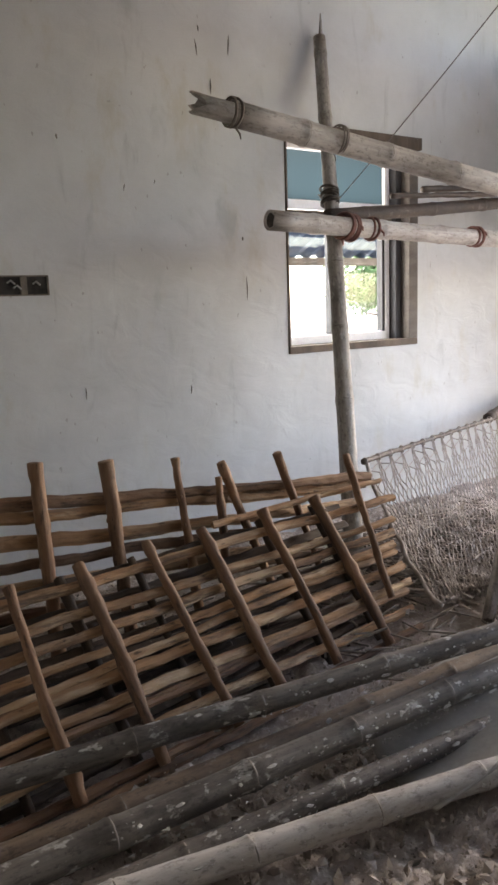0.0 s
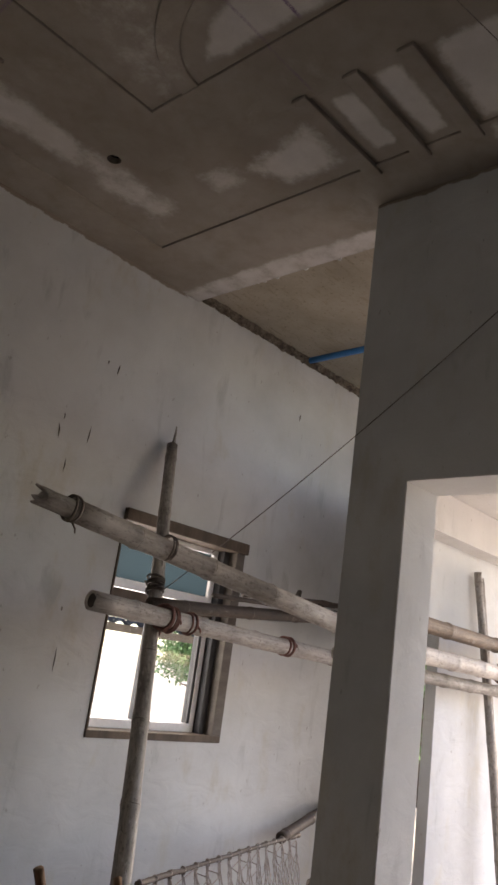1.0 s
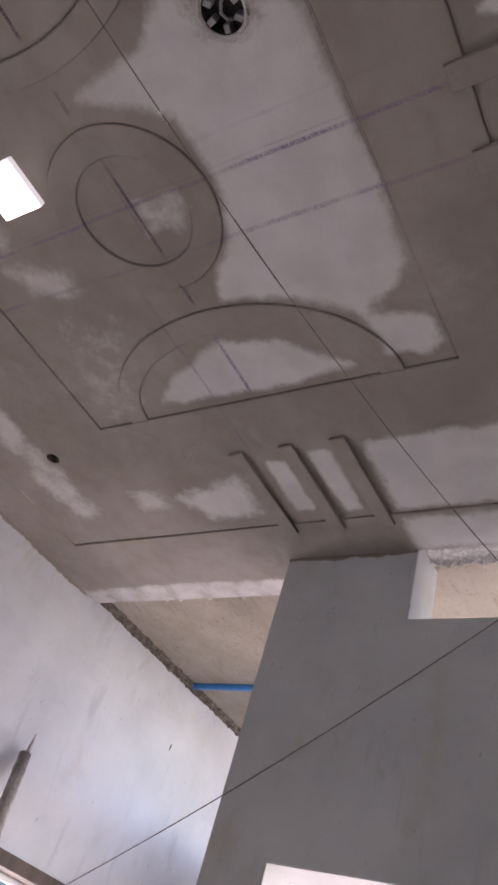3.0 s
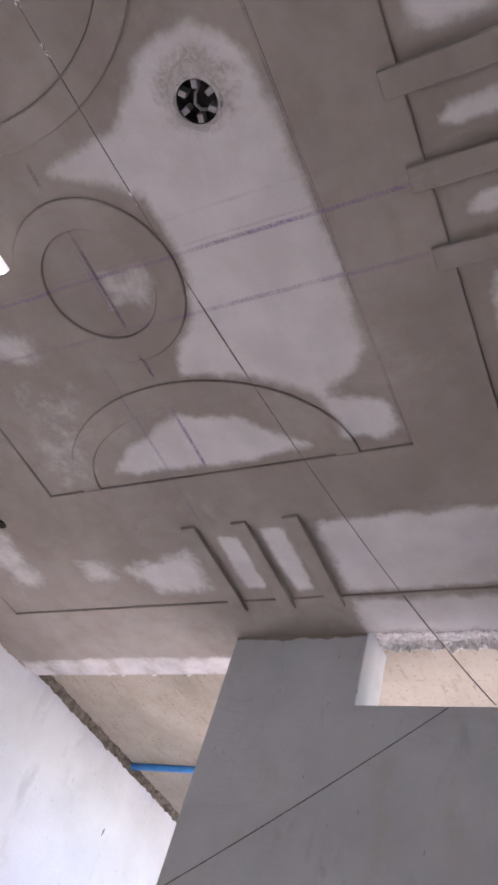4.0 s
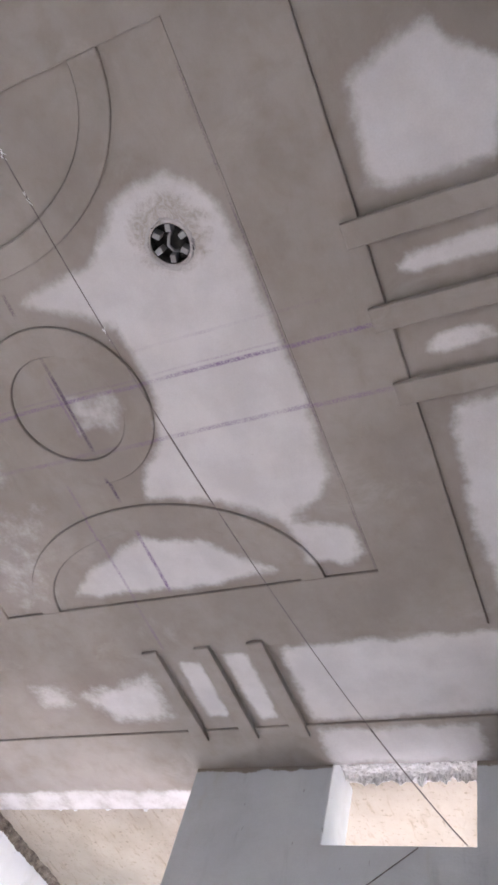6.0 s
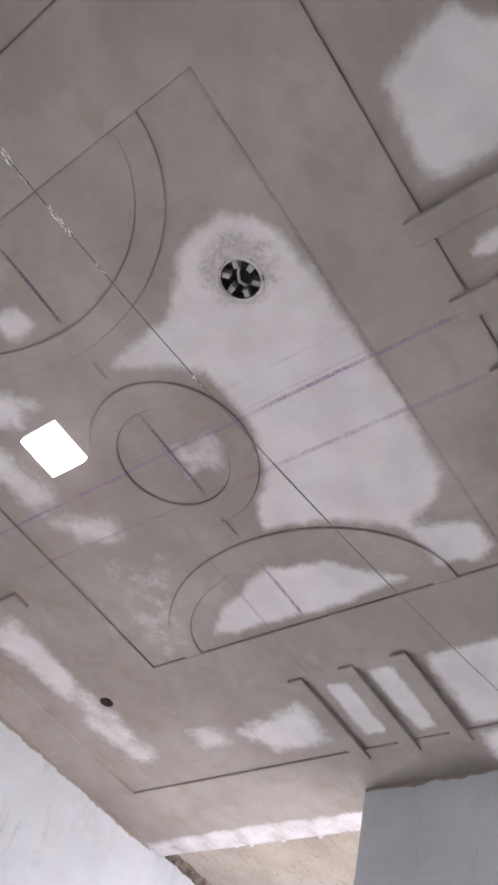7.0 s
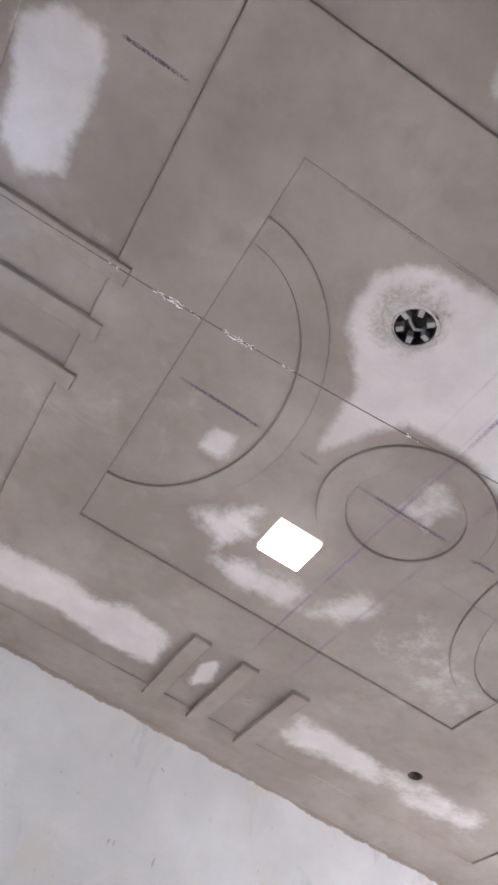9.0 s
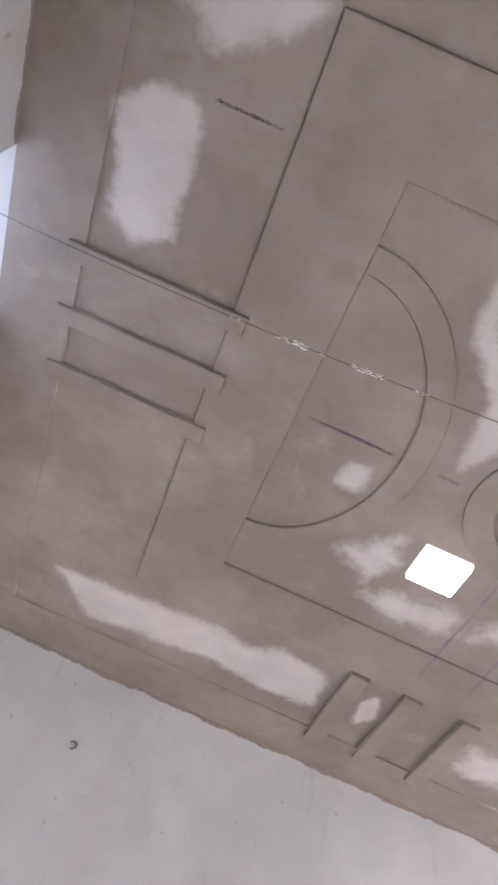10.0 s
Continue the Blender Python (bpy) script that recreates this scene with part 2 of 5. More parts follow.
def mat_simple(name, a, b, scale=8.0, rough=0.7, bump=0.2, metal=0.0, stretch=(1, 1, 1)):
    m = Nodes(name)
    n = m.noise(scale, 5, 0.6, m.stretch(stretch))
    c = m.mix(m.step(n, 0.3, 0.7), a, b)
    fine = m.noise(scale * 9, 3, 0.6)
    c = m.mix(m.step(fine, 0.35, 0.7, 0, 0.2), c, tuple(v * 0.6 for v in a))
    return m.done(c, rough, m.bump(fine, bump, 0.003), metal)


M_NODE = mat_simple("dark_node", (0.10, 0.085, 0.07), (0.17, 0.145, 0.12), 30)
# Near black: painted shade inside pole ends, and the colour of one dark cord.
M_HOLLOW_SHADE_CORD = mat_simple("hollow_shade_and_cord", (0.025, 0.02, 0.016), (0.055, 0.043, 0.034), 20)
M_ROPE = mat_simple("jute_rope", (0.22, 0.193, 0.176), (0.37, 0.33, 0.305), 40, 0.95)
M_LASH = mat_simple("red_brown_coir", (0.13, 0.055, 0.045), (0.22, 0.11, 0.09), 40, 0.9)
M_SCRAP = mat_simple("grey_scrap_wood", (0.13, 0.112, 0.098), (0.31, 0.275, 0.245), 20, 0.9)
M_WIRE = mat_simple("dark_wire", (0.11, 0.09, 0.082), (0.24, 0.205, 0.19), 30, 0.6)
M_WOOD = mat_simple("old_brown_wood", (0.06, 0.044, 0.034), (0.12, 0.088, 0.066), 10, 0.8, 0.4, 0.0, (1, 1, 0.2))
M_WOOD_GREY = mat_simple("weathered_board", (0.085, 0.074, 0.066), (0.15, 0.132, 0.118), 10, 0.85, 0.3, 0.0, (0.3, 1, 1))
M_ALU = mat_simple("white_aluminium", (0.78, 0.79, 0.80), (0.84, 0.85, 0.86), 5, 0.4, 0.03)
M_RUBBER = mat_simple("black_gasket", (0.02, 0.02, 0.022), (0.035, 0.035, 0.04), 12, 0.6, 0.05)
M_BLUE = mat_simple("blue_plastic", (0.015, 0.20, 0.56), (0.03, 0.27, 0.66), 12, 0.45, 0.05)
# Near black paints the dark inside the fan box, conduit holes and switch recess.
M_BLACK = mat_simple("void_shade_black", (0.015, 0.014, 0.013), (0.04, 0.037, 0.034), 25, 0.9)
M_STEEL = mat_simple("dusty_galvanised", (0.32, 0.32, 0.32), (0.48, 0.48, 0.47), 25, 0.5, 0.1, 0.6)
M_SHEET = mat_simple("grey_plastic_sheet", (0.27, 0.26, 0.245), (0.35, 0.34, 0.32), 6, 0.6, 0.1)
M_LINT = mat_simple("white_fluff", (0.82, 0.82, 0.80), (0.88, 0.88, 0.87), 30, 0.95)
M_CLOTH = mat_simple("dusty_cloth", (0.55, 0.55, 0.54), (0.66, 0.66, 0.65), 6, 0.95)


def mat_ground(name, a, b, c3):
    m = Nodes(name)
    c = m.mix(m.step(m.noise(4, 6, 0.65), 0.3, 0.7), a, b)
    c = m.mix(m.step(m.noise(28, 5, 0.7), 0.5, 0.68), c, c3)
    c = m.mix(m.step(m.noise(60, 4, 0.7), 0.58, 0.70, 0, 0.7), c, tuple(v * 0.35 for v in a))
    return m.done(c, 0.97, m.bump(m.noise(45, 6, 0.75), 0.9, 0.02))


M_DIRT = mat_ground("rubble_dirt", (0.26, 0.215, 0.19), (0.46, 0.40, 0.365), (0.62, 0.56, 0.51))
M_EARTH = mat_ground("yard_earth", (0.36, 0.31, 0.25), (0.46, 0.41, 0.34), (0.30, 0.27, 0.2))


def mat_chunks():
    m = Nodes("broken_bits")
    r = m.island()
    c = m.mix(r, (0.15, 0.12, 0.10), (0.62, 0.56, 0.51))
    c = m.mix(m.step(m.noise(30, 4), 0.5, 0.7, 0, 0.6), c, (0.10, 0.08, 0.07))
    return m.done(c, 0.95)


M_CHUNK = mat_chunks()


def mat_leaf():
    m = Nodes("leaf")
    c = m.mix(m.island(), (0.06, 0.13, 0.04), (0.11, 0.22, 0.075))
    return m.done(c, 0.6)


M_LEAF = mat_leaf()


def mat_glass(name, tint, alpha):
    m = Nodes(name)
    t = m.t
    clear = t.nodes.new("ShaderNodeBsdfTransparent")
    clear.inputs[0].default_value = (*tint, 1)
    gloss = t.nodes.new("ShaderNodeBsdfGlossy")
    gloss.inputs["Roughness"].default_value = 0.03
    mixed = t.nodes.new("ShaderNodeMixShader")
    mixed.inputs[0].default_value = alpha
    t.links.new(clear.outputs[0], mixed.inputs[1])
    t.links.new(gloss.outputs[0], mixed.inputs[2])
    t.links.new(mixed.outputs[0], t.nodes["Material Output"].inputs[0])
    return m.mat


M_GLASS = mat_glass("clear_glass", (0.92, 0.96, 0.97), 0.05)


def mat_tinted():
    """Blue-grey film on glass: dims what is behind it and scatters a little daylight."""
    m = Nodes("tinted_glass")
    t = m.t
    clear = t.nodes.new("ShaderNodeBsdfTransparent")
    clear.inputs[0].default_value = (0.10, 0.15, 0.17, 1)
    film = t.nodes.new("ShaderNodeBsdfTranslucent")
    film.inputs[0].default_value = (0.075, 0.105, 0.12, 1)
    mixed = t.nodes.new("ShaderNodeMixShader")
    mixed.inputs[0].default_value = 0.7
    t.links.new(clear.outputs[0], mixed.inputs[1])
    t.links.new(film.outputs[0], mixed.inputs[2])
    t.links.new(mixed.outputs[0], t.nodes["Material Output"].inputs[0])
    return m.mat


M_TINTED = mat_tinted()


def mat_light(name, glow):
    m = Nodes(name)
    m.bsdf.inputs["Emission Color"].default_value = (0.95, 0.98, 1.0, 1)
    m.bsdf.inputs["Emission Strength"].default_value = glow
    return m.done((0.9, 0.9, 0.9), 0.4)


M_LED = mat_light("lit_diffuser", 0.6)
M_LED_BODY = mat_light("lit_frosted_body", 0.035)


# ---- building helpers ----
def mesh_of(bm, name, mat, smooth=False):
    me = bpy.data.meshes.new(name)
    bm.normal_update()
    bm.to_mesh(me)
    bm.free()
    me.materials.append(mat)
    if smooth:
        me.shade_smooth()
    return me


def part(name, bm, mat, parent, label="", smooth=False, m=None):
    ob = new(name, mesh_of(bm, name, mat, smooth))
    ob.parent = parent
    if m is not None:
        ob.matrix_basis = m
    if label:
        tagged(ob, label)
    return ob


def thing(name, label, category, m=None, group="", kind=""):
    ob = new(name)
    ob.empty_display_size = 0.1
    if m is not None:
        ob.matrix_basis = m
    return tagged(ob, label, category, group, kind)


def solid(name, bm, mat, label, category, kind="structure", smooth=False, group=""):
    return tagged(new(name, mesh_of(bm, name, mat, smooth)), label, category, group, kind)


def box(bm, x0, x1, y0, y1, z0, z1, bevel=0.0):
    vs = [bm.verts.new((x, y, z)) for z in (z0, z1) for y in (y0, y1) for x in (x0, x1)]
    fs = [bm.faces.new([vs[i] for i in q]) for q in ((0, 2, 3, 1), (4, 5, 7, 6), (0, 1, 5, 4), (2, 6, 7, 3), (0, 4, 6, 2), (1, 3, 7, 5))]
    if bevel:
        bmesh.ops.bevel(bm, geom=list({e for f in fs for e in f.edges}), offset=bevel, segments=2, affect="EDGES", profile=0.6)
    return bm


def boxes(*rows, bevel=0.0):
    bm = bmesh.new()
    for r in rows:
        box(bm, *r, bevel=bevel)
    return bm


def rings(bm, centres, radii, seg, caps=True, jitter=0.0, rng=None, dents=None):
    """A tube through the centres, square to its path."""
    pts = [Vector(c) for c in centres]
    loops = []
    up = Vector((0, 0, 1)) if abs((pts[-1] - pts[0]).normalized().z) < 0.9 else Vector((1, 0, 0))
    for i, p in enumerate(pts):
        d = (pts[min(i + 1, len(pts) - 1)] - pts[max(i - 1, 0)]).normalized()
        a = d.cross(up).normalized()
        b = d.cross(a)
        loop = []
        for k in range(seg):
            w = 2 * math.pi * k / seg
            r = radii[i] * (1 + (rng.uniform(-jitter, jitter) if rng else 0.0))
            if dents:
                r *= dents[k]
            loop.append(bm.verts.new(p + a * (math.cos(w) * r) + b * (math.sin(w) * r)))
        loops.append(loop)
    for la, lb in zip(loops, loops[1:]):
        for k in range(seg):
            bm.faces.new((la[k], la[(k + 1) % seg], lb[(k + 1) % seg], lb[k]))
    if caps:
        bm.faces.new(list(reversed(loops[0])))
        bm.faces.new(loops[-1])
    return bm


def along(p0, p1):
    """A pose at p0 whose z points to p1, and the length."""
    p0, p1 = Vector(p0), Vector(p1)
    d = p1 - p0
    return Matrix.Translation(p0) @ d.to_track_quat("Z", "Y").to_matrix().to_4x4(), d.length


def bamboo(p0, p1, r0, r1, mat, label, gaps=0.32, seed=1, category="bamboo pole", group="", bow=0.006, name="bamboo_pole"):
    """A hollow culm with swollen joints, open ends and dark joint rings."""
    rng = random.Random(seed)
    m, length = along(p0, p1)
    pole = thing(name, label, category, m, group)
    zs, z = [], rng.uniform(0.06, gaps * 0.7)
    while z < length - 0.04:
        zs.append(z)
        z += gaps * rng.uniform(0.85, 1.15)
    bx, by = rng.uniform(-bow, bow), rng.uniform(-bow, bow)

    def centre(q):
        s = math.sin(math.pi * q / length)
        return (bx * s * length, by * s * length, q)

    stops = [(0.0, 1.0), (length, 1.0)]
    for q in zs:
        stops += [(q - 0.03, 1.0), (q - 0.010, 1.05), (q - 0.003, 1.11), (q + 0.003, 1.04), (q + 0.010, 1.075), (q + 0.03, 1.0)]
    for k in range(1, int(length / 0.12)):
        q = k * 0.12
        if all(abs(q - s) > 0.05 for s in zs):
            stops.append((q, 0.985))
    stops = sorted(s for s in stops if 0 <= s[0] <= length)
    rad = [(r0 + (r1 - r0) * q / length) for q, _ in stops]
    bm = bmesh.new()
    rings(bm, [centre(q) for q, _ in stops], [r * s[1] for r, s in zip(rad, stops)], 16, False, 0.012, rng)
    bm.verts.ensure_lookup_table()
    n = len(bm.verts)
    shell = bm.verts[:]
    for first, sign, r, q in ((0, 1, r0, 0.0), (n - 16, -1, r1, length)):
        outer = shell[first:first + 16]
        prev = outer
        c = Vector(centre(q))
        for shrink, depth in ((0.74, 0.0), (0.70, 0.07), (0.05, 0.075)):
            nxt = [bm.verts.new(c + (v.co - c) * shrink + Vector((0, 0, sign * depth + (rng.uniform(-0.004, 0.004) if depth == 0 else 0)))) for v in outer]
            for k in range(16):
                f = (prev[k], prev[(k + 1) % 16], nxt[(k + 1) % 16], nxt[k])
                bm.faces.new(f)
            prev = nxt
    bmesh.ops.recalc_face_normals(bm, faces=bm.faces[:])
    culm = part("culm", bm, mat, pole, smooth=True)
    # Near-black discs just inside both ends paint the hollow's shade.
    for q, rr in ((0.010, r0), (length - 0.010, r1)):
        bm = bmesh.new()
        rings(bm, [(0, 0, q - 0.003), (0, 0, q + 0.003)], [rr * 0.725] * 2, 14)
        part("hollow_shade_disc", bm, M_HOLLOW_SHADE_CORD, culm, "near-black disc painting the shade inside the hollow end")
    for q in zs:
        rr = (r0 + (r1 - r0) * q / length)
        bm = bmesh.new()
        rings(bm, [centre(q - 0.0055), centre(q - 0.0015), centre(q + 0.003)], [rr * 1.05, rr * 1.10, rr * 1.04], 16, True, 0.015, rng)
        part("joint_ring", bm, M_NODE, culm, smooth=True)
    return pole


def stick(parent, name, p0, p1, r, mat, seed, seg=8, flat=1.0):
    """A crooked round stick in its own space, under its thing."""
    rng = random.Random(seed)
    m, length = along(p0, p1)
    k = max(5, int(length / 0.032))
    bm = bmesh.new()
    ox, oy, wide = 0.0, 0.0, 1.0
    cs, rs = [], []
    for i in range(k + 1):
        ox += rng.uniform(-0.0017, 0.0017)
        oy += rng.uniform(-0.0017, 0.0017)
        wide = min(max(wide + rng.uniform(-0.08, 0.08), 0.82), 1.16)
        cs.append((ox, oy, length * i / k))
        rs.append(r * wide * (1.22 if rng.random() < 0.12 else 1.0))
    rings(bm, cs, rs, seg, True, 0.09, rng, [1.0 if w % 2 else flat for w in range(seg)])
    for i in range(2, k - 1):
        if rng.random() < 0.16:
            w = rng.uniform(0, 6.28)
            c = Vector(cs[i]) + Vector((math.cos(w), math.sin(w), 0)) * rs[i] * 0.85
            bmesh.ops.create_icosphere(bm, subdivisions=1, radius=1.0, matrix=Matrix.Translation(c) @ Matrix.Diagonal((r * 0.34, r * 0.34, r * 0.5, 1)))
    return part(name, bm, mat, parent, smooth=True, m=m)


def slat(parent, name, p0, p1, normal, wide, thick, mat, seed):
    """A split flat slat with uneven edges, its broad face towards the normal."""
    rng = random.Random(seed)
    p0, p1 = Vector(p0), Vector(p1)
    zc = (p1 - p0).normalized()
    yc = (Vector(normal) - zc * Vector(normal).dot(zc)).normalized()
    xc = yc.cross(zc)
    m = Matrix((xc, yc, zc)).transposed().to_4x4()
    m.translation = p0
    length = (p1 - p0).length
    k = max(4, int(length / 0.035))
    form = ((-0.5, -0.3), (-0.3, -0.5), (0.3, -0.5), (0.5, -0.28), (0.5, 0.22), (0.26, 0.5), (-0.24, 0.5), (-0.5, 0.2))
    tops, lows, ox, oy = 1.0, 1.0, 0.0, 0.0
    bm = bmesh.new()
    loops = []
    for i in range(k + 1):
        tops = min(max(tops + rng.uniform(-0.10, 0.10), 0.72), 1.2)
        lows = min(max(lows + rng.uniform(-0.09, 0.09), 0.75), 1.18)
        ox, oy = ox + rng.uniform(-0.003, 0.003), oy + rng.uniform(-0.002, 0.002)
        q = length * i / k
        loops.append([bm.verts.new((ox + a * wide * (tops if a > 0 else lows), oy + b * thick * rng.uniform(0.82, 1.14), q + (rng.uniform(-0.006, 0.006) if i in (0, k) else 0.0))) for a, b in form])
    for la, lb in zip(loops, loops[1:]):
        for j in range(8):
            bm.faces.new((la[j], la[(j + 1) % 8], lb[(j + 1) % 8], lb[j]))
    bm.faces.new(list(reversed(loops[0])))
    bm.faces.new(loops[-1])
    return part(name, bm, mat, parent, smooth=False, m=m)


def lashing(at, direction, radius, turns, mat, seed, thick=0.0055):
    """Turns of cord wound round crossing poles."""
    rng = random.Random(seed)
    m, _ = along(at, Vector(at) + Vector(direction))
    t = thing("rope_lashing", "red-brown coir cord wound round crossing bamboo poles", "rope", m, "scaffold lashings")
    for k in range(turns):
        bm = bmesh.new()
        tilt, z = rng.uniform(-0.22, 0.22), (k - turns / 2) * thick * 2.1 + rng.uniform(-0.003, 0.003)
        rr = radius * rng.uniform(0.98, 1.05)
        cs = [(math.cos(w) * rr, math.sin(w) * rr, z + tilt * math.cos(w) * rr) for w in [2 * math.pi * i / 18 for i in range(19)]]
        rings(bm, cs, [thick] * 19, 6, False)
        part("cord_turn", bm, mat, t, smooth=True)
    for s in range(2):
        bm = bmesh.new()
        p = Vector((rng.uniform(-1, 1), rng.uniform(-1, 1), 0)).normalized() * radius
        cs = [p, p * 1.12 + Vector((0.006, 0.004, 0.012)), p * 1.2 + Vector((0.004, -0.008, 0.026)), p * 1.22 + Vector((0.01, -0.02, 0.034))]
        rings(bm, cs, [thick, thick, thick * 0.9, thick * 0.6], 6)
        part("loose_end", bm, mat, t, smooth=True)
    return t


def cord(name, label, pts, r, mat, sag=0.0, n=24, category="wire"):
    """A hanging cord through points, sagging between them."""
    cs = []
    for i, (a, b) in enumerate(zip(pts, pts[1:])):
        a, b = Vector(a), Vector(b)
        for k in range(n + (i == len(pts) - 2)):
            q = k / n
            p = a.lerp(b, q)
            p.z -= 4 * sag * q * (1 - q)
            cs.append(p)
    bm = bmesh.new()
    rings(bm, cs, [r] * len(cs), 6)
    ob = new(name, mesh_of(bm, name, mat, True))
    return tagged(ob, label, category)


# ---- the room's shell ----
XD, XB, YA, YC = -1.86, 1.767, 1.757, -1.80
XB2 = 2.0

# floor of broken rubble and earth
rng = np.random.default_rng(3)


def heap(x, y):
    h = 0.10 * math.exp(-(((x - 1.0) / 1.1) ** 2 + ((y - 1.0) / 0.45) ** 2))
    h += 0.09 * math.exp(-(((x - 2.2) / 0.6) ** 2 + ((y - 0.9) / 0.5) ** 2))
    p = Vector((x, y, 0))
    return h + 0.035 * noise.fractal(p * 3.0, 0.8, 2.0, 4) + 0.014 * noise.fractal(p * 17, 0.7, 2.1, 3) + 0.010 * max(0.0, noise.noise(p * 37)) ** 0.5


bm = bmesh.new()
bmesh.ops.create_grid(bm, x_segments=420, y_segments=210, size=0.5)
for v in bm.verts:
    v.co.x = -1.86 + (v.co.x + 0.5) * (5.2 + 1.86)
    v.co.y = -1.80 + (v.co.y + 0.5) * (1.757 + 1.80)
    v.co.z = heap(v.co.x, v.co.y) - 0.01
solid("floor", bm, M_DIRT, "bare dirt floor strewn with broken plaster and rubble", "floor", smooth=True)

bm = bmesh.new()
box(bm, -1.86 - 0.25, 1.80, YA, YA + 0.23, -0.1, RAW)
box(bm, 2.74, 4.25, YA, YA + 0.23, -0.1, RAW)
box(bm, 1.80, 2.74, YA, YA + 0.23, -0.1, 0.93)
box(bm, 1.80, 2.74, YA, YA + 0.23, 2.03, RAW)
bmesh.ops.remove_doubles(bm, verts=bm.verts[:], dist=0.0005)
solid("wall_north", bm, M_WALL, "pale grey trowelled cement plaster wall with a window", "wall")

# cross wall with doorway and high ventilation opening
DY0, DY1, DZ = -0.92, 0.08, 2.08
VY0, VY1, VZ = -0.855, -0.285, 3.015
bm = bmesh.new()
box(bm, XB, XB2, DY1, 0.33, -0.1, RAW)
box(bm, XB, XB2, VY1, DY1, DZ, RAW)
box(bm, XB, XB2, VY0, VY1, DZ, VZ)
box(bm, XB, XB2, YC, VY0, DZ, RAW)
box(bm, XB, XB2, YC, DY0, -0.1, DZ)
bmesh.ops.remove_doubles(bm, verts=bm.verts[:], dist=0.0005)
solid("wall_east", bm, M_WALL, "grey cement plaster cross wall with doorway and vent opening", "wall")

bm = boxes((XD - 0.23, XD, YC, -0.44, -0.1, RAW), (XD - 0.23, XD, 0.12, YA, -0.1, RAW), (XD - 0.23, XD, -0.44, 0.12, -0.1, 3.0))
solid("wall_west", bm, M_WALL, "grey cement plaster wall with a high vent opening", "wall")
bm = boxes((XD - 0.23, XB2, YC - 0.23, YC, -0.1, RAW))
solid("wall_south", bm, M_WALL, "plain grey cement plaster wall", "wall")


# ---- moulded ceiling ----
CX0, CX1, CY0, CY1 = -1.16, 1.08, -1.05, 1.03     # inner edge of the sunk band
BX0, BX1, BY0, BY1 = -1.62, 1.525, -1.52, 1.50    # outer edge of the sunk band
PX0, PX1, PY0, PY1 = -0.873, 0.803, -0.765, 0.760  # sunk middle panel
DEEP = 0.008
EDGE = 0.0036
GAP, CUT = 0.0028, 0.0035                             # scored line beside the mouldings


def rect(x0, x1, y0, y1):
    return [(x0, y0), (x1, y0), (x1, y1), (x0, y1)]


def inset(loop, c):
    """A closed outline drawn in by c (out, where c is negative)."""
    n = len(loop)
    area = sum(loop[i][0] * loop[(i + 1) % n][1] - loop[(i + 1) % n][0] * loop[i][1] for i in range(n))
    c = c if area > 0 else -c
    made = []
    for i in range(n):
        p, q, r = Vector(loop[i - 1]), Vector(loop[i]), Vector(loop[(i + 1) % n])
        a, b = (q - p), (r - q)
        a = a.normalized() if a.length > 1e-6 else b.normalized()
        b = b.normalized() if b.length > 1e-6 else a
        na, nb = Vector((-a.y, a.x)), Vector((-b.y, b.x))
        mid = na + nb
        mid = mid.normalized() if mid.length > 1e-6 else na
        q = q + mid * (c / max(0.5, mid.dot(na)))
        made.append((q.x, q.y))
    return made


def layer(bm, outer, holes, z0, z1, soft=0.0, rim=True):
    """A flat slab with holes: its underside at z0, softened edges and side faces up to z1."""
    lb = bmesh.new()
    edges = []
    for k, loop in enumerate((outer, *holes)):
        c = soft if k or rim else 0.0
        low = inset(loop, -c if k else c) if c else loop
        rows = [[lb.verts.new((x, y, z0)) for x, y in low]]
        edges += [lb.edges.new((rows[0][i], rows[0][(i + 1) % len(loop)])) for i in range(len(loop))]
        if c:
            half = inset(loop, -c * 0.3 if k else c * 0.3)
            rows.append([lb.verts.new((x, y, z0 + c * 0.3)) for x, y in half])
            rows.append([lb.verts.new((x, y, z0 + c)) for x, y in loop])
        rows.append([lb.verts.new((x, y, z1)) for x, y in loop])
        for ra, rb in zip(rows, rows[1:]):
            for i in range(len(loop)):
                j = (i + 1) % len(loop)
                lb.faces.new((ra[i], ra[j], rb[j], rb[i]))
    bmesh.ops.triangle_fill(lb, edges=edges, use_beauty=True, use_dissolve=False)
    me = bpy.data.meshes.new("layer")
    lb.to_mesh(me)
    lb.free()
    bm.from_mesh(me)
    bpy.data.meshes.remove(me)


def arc(cx, cy, a, b, w0, w1, n):
    return [(cx + a * math.cos(radians(w0 + (w1 - w0) * i / n)), cy + b * math.sin(radians(w0 + (w1 - w0) * i / n))) for i in range(n + 1)]


bm = bmesh.new()
EAST = [(XD, YC), (XB, YC), (XB, 0.33), (2.05, 0.33), (2.05, YA), (XD, YA)]
FAN, FAN_R = (-0.386, -0.556), 0.056
FAN_HOLE = arc(*FAN, FAN_R, FAN_R, 0, 360, 28)[:-1]
PIPE_HOLE = arc(0.917, 1.142, 0.032, 0.032, 0, 360, 20)[:-1]
PIPE_HOLE_B = arc(1.178, -1.174, 0.032, 0.032, 0, 360, 20)[:-1]
BACK, TOP = H + DEEP, H + DEEP + CUT
layer(bm, rect(XD, 1.6, YC, YA), [FAN_HOLE, PIPE_HOLE, PIPE_HOLE_B], TOP, TOP + 0.004)
east_out = [p for p in arc(PX1, 0, 0.41 + GAP, 0.585 + GAP, 270, 90, 48) if p[0] < PX1 - GAP]
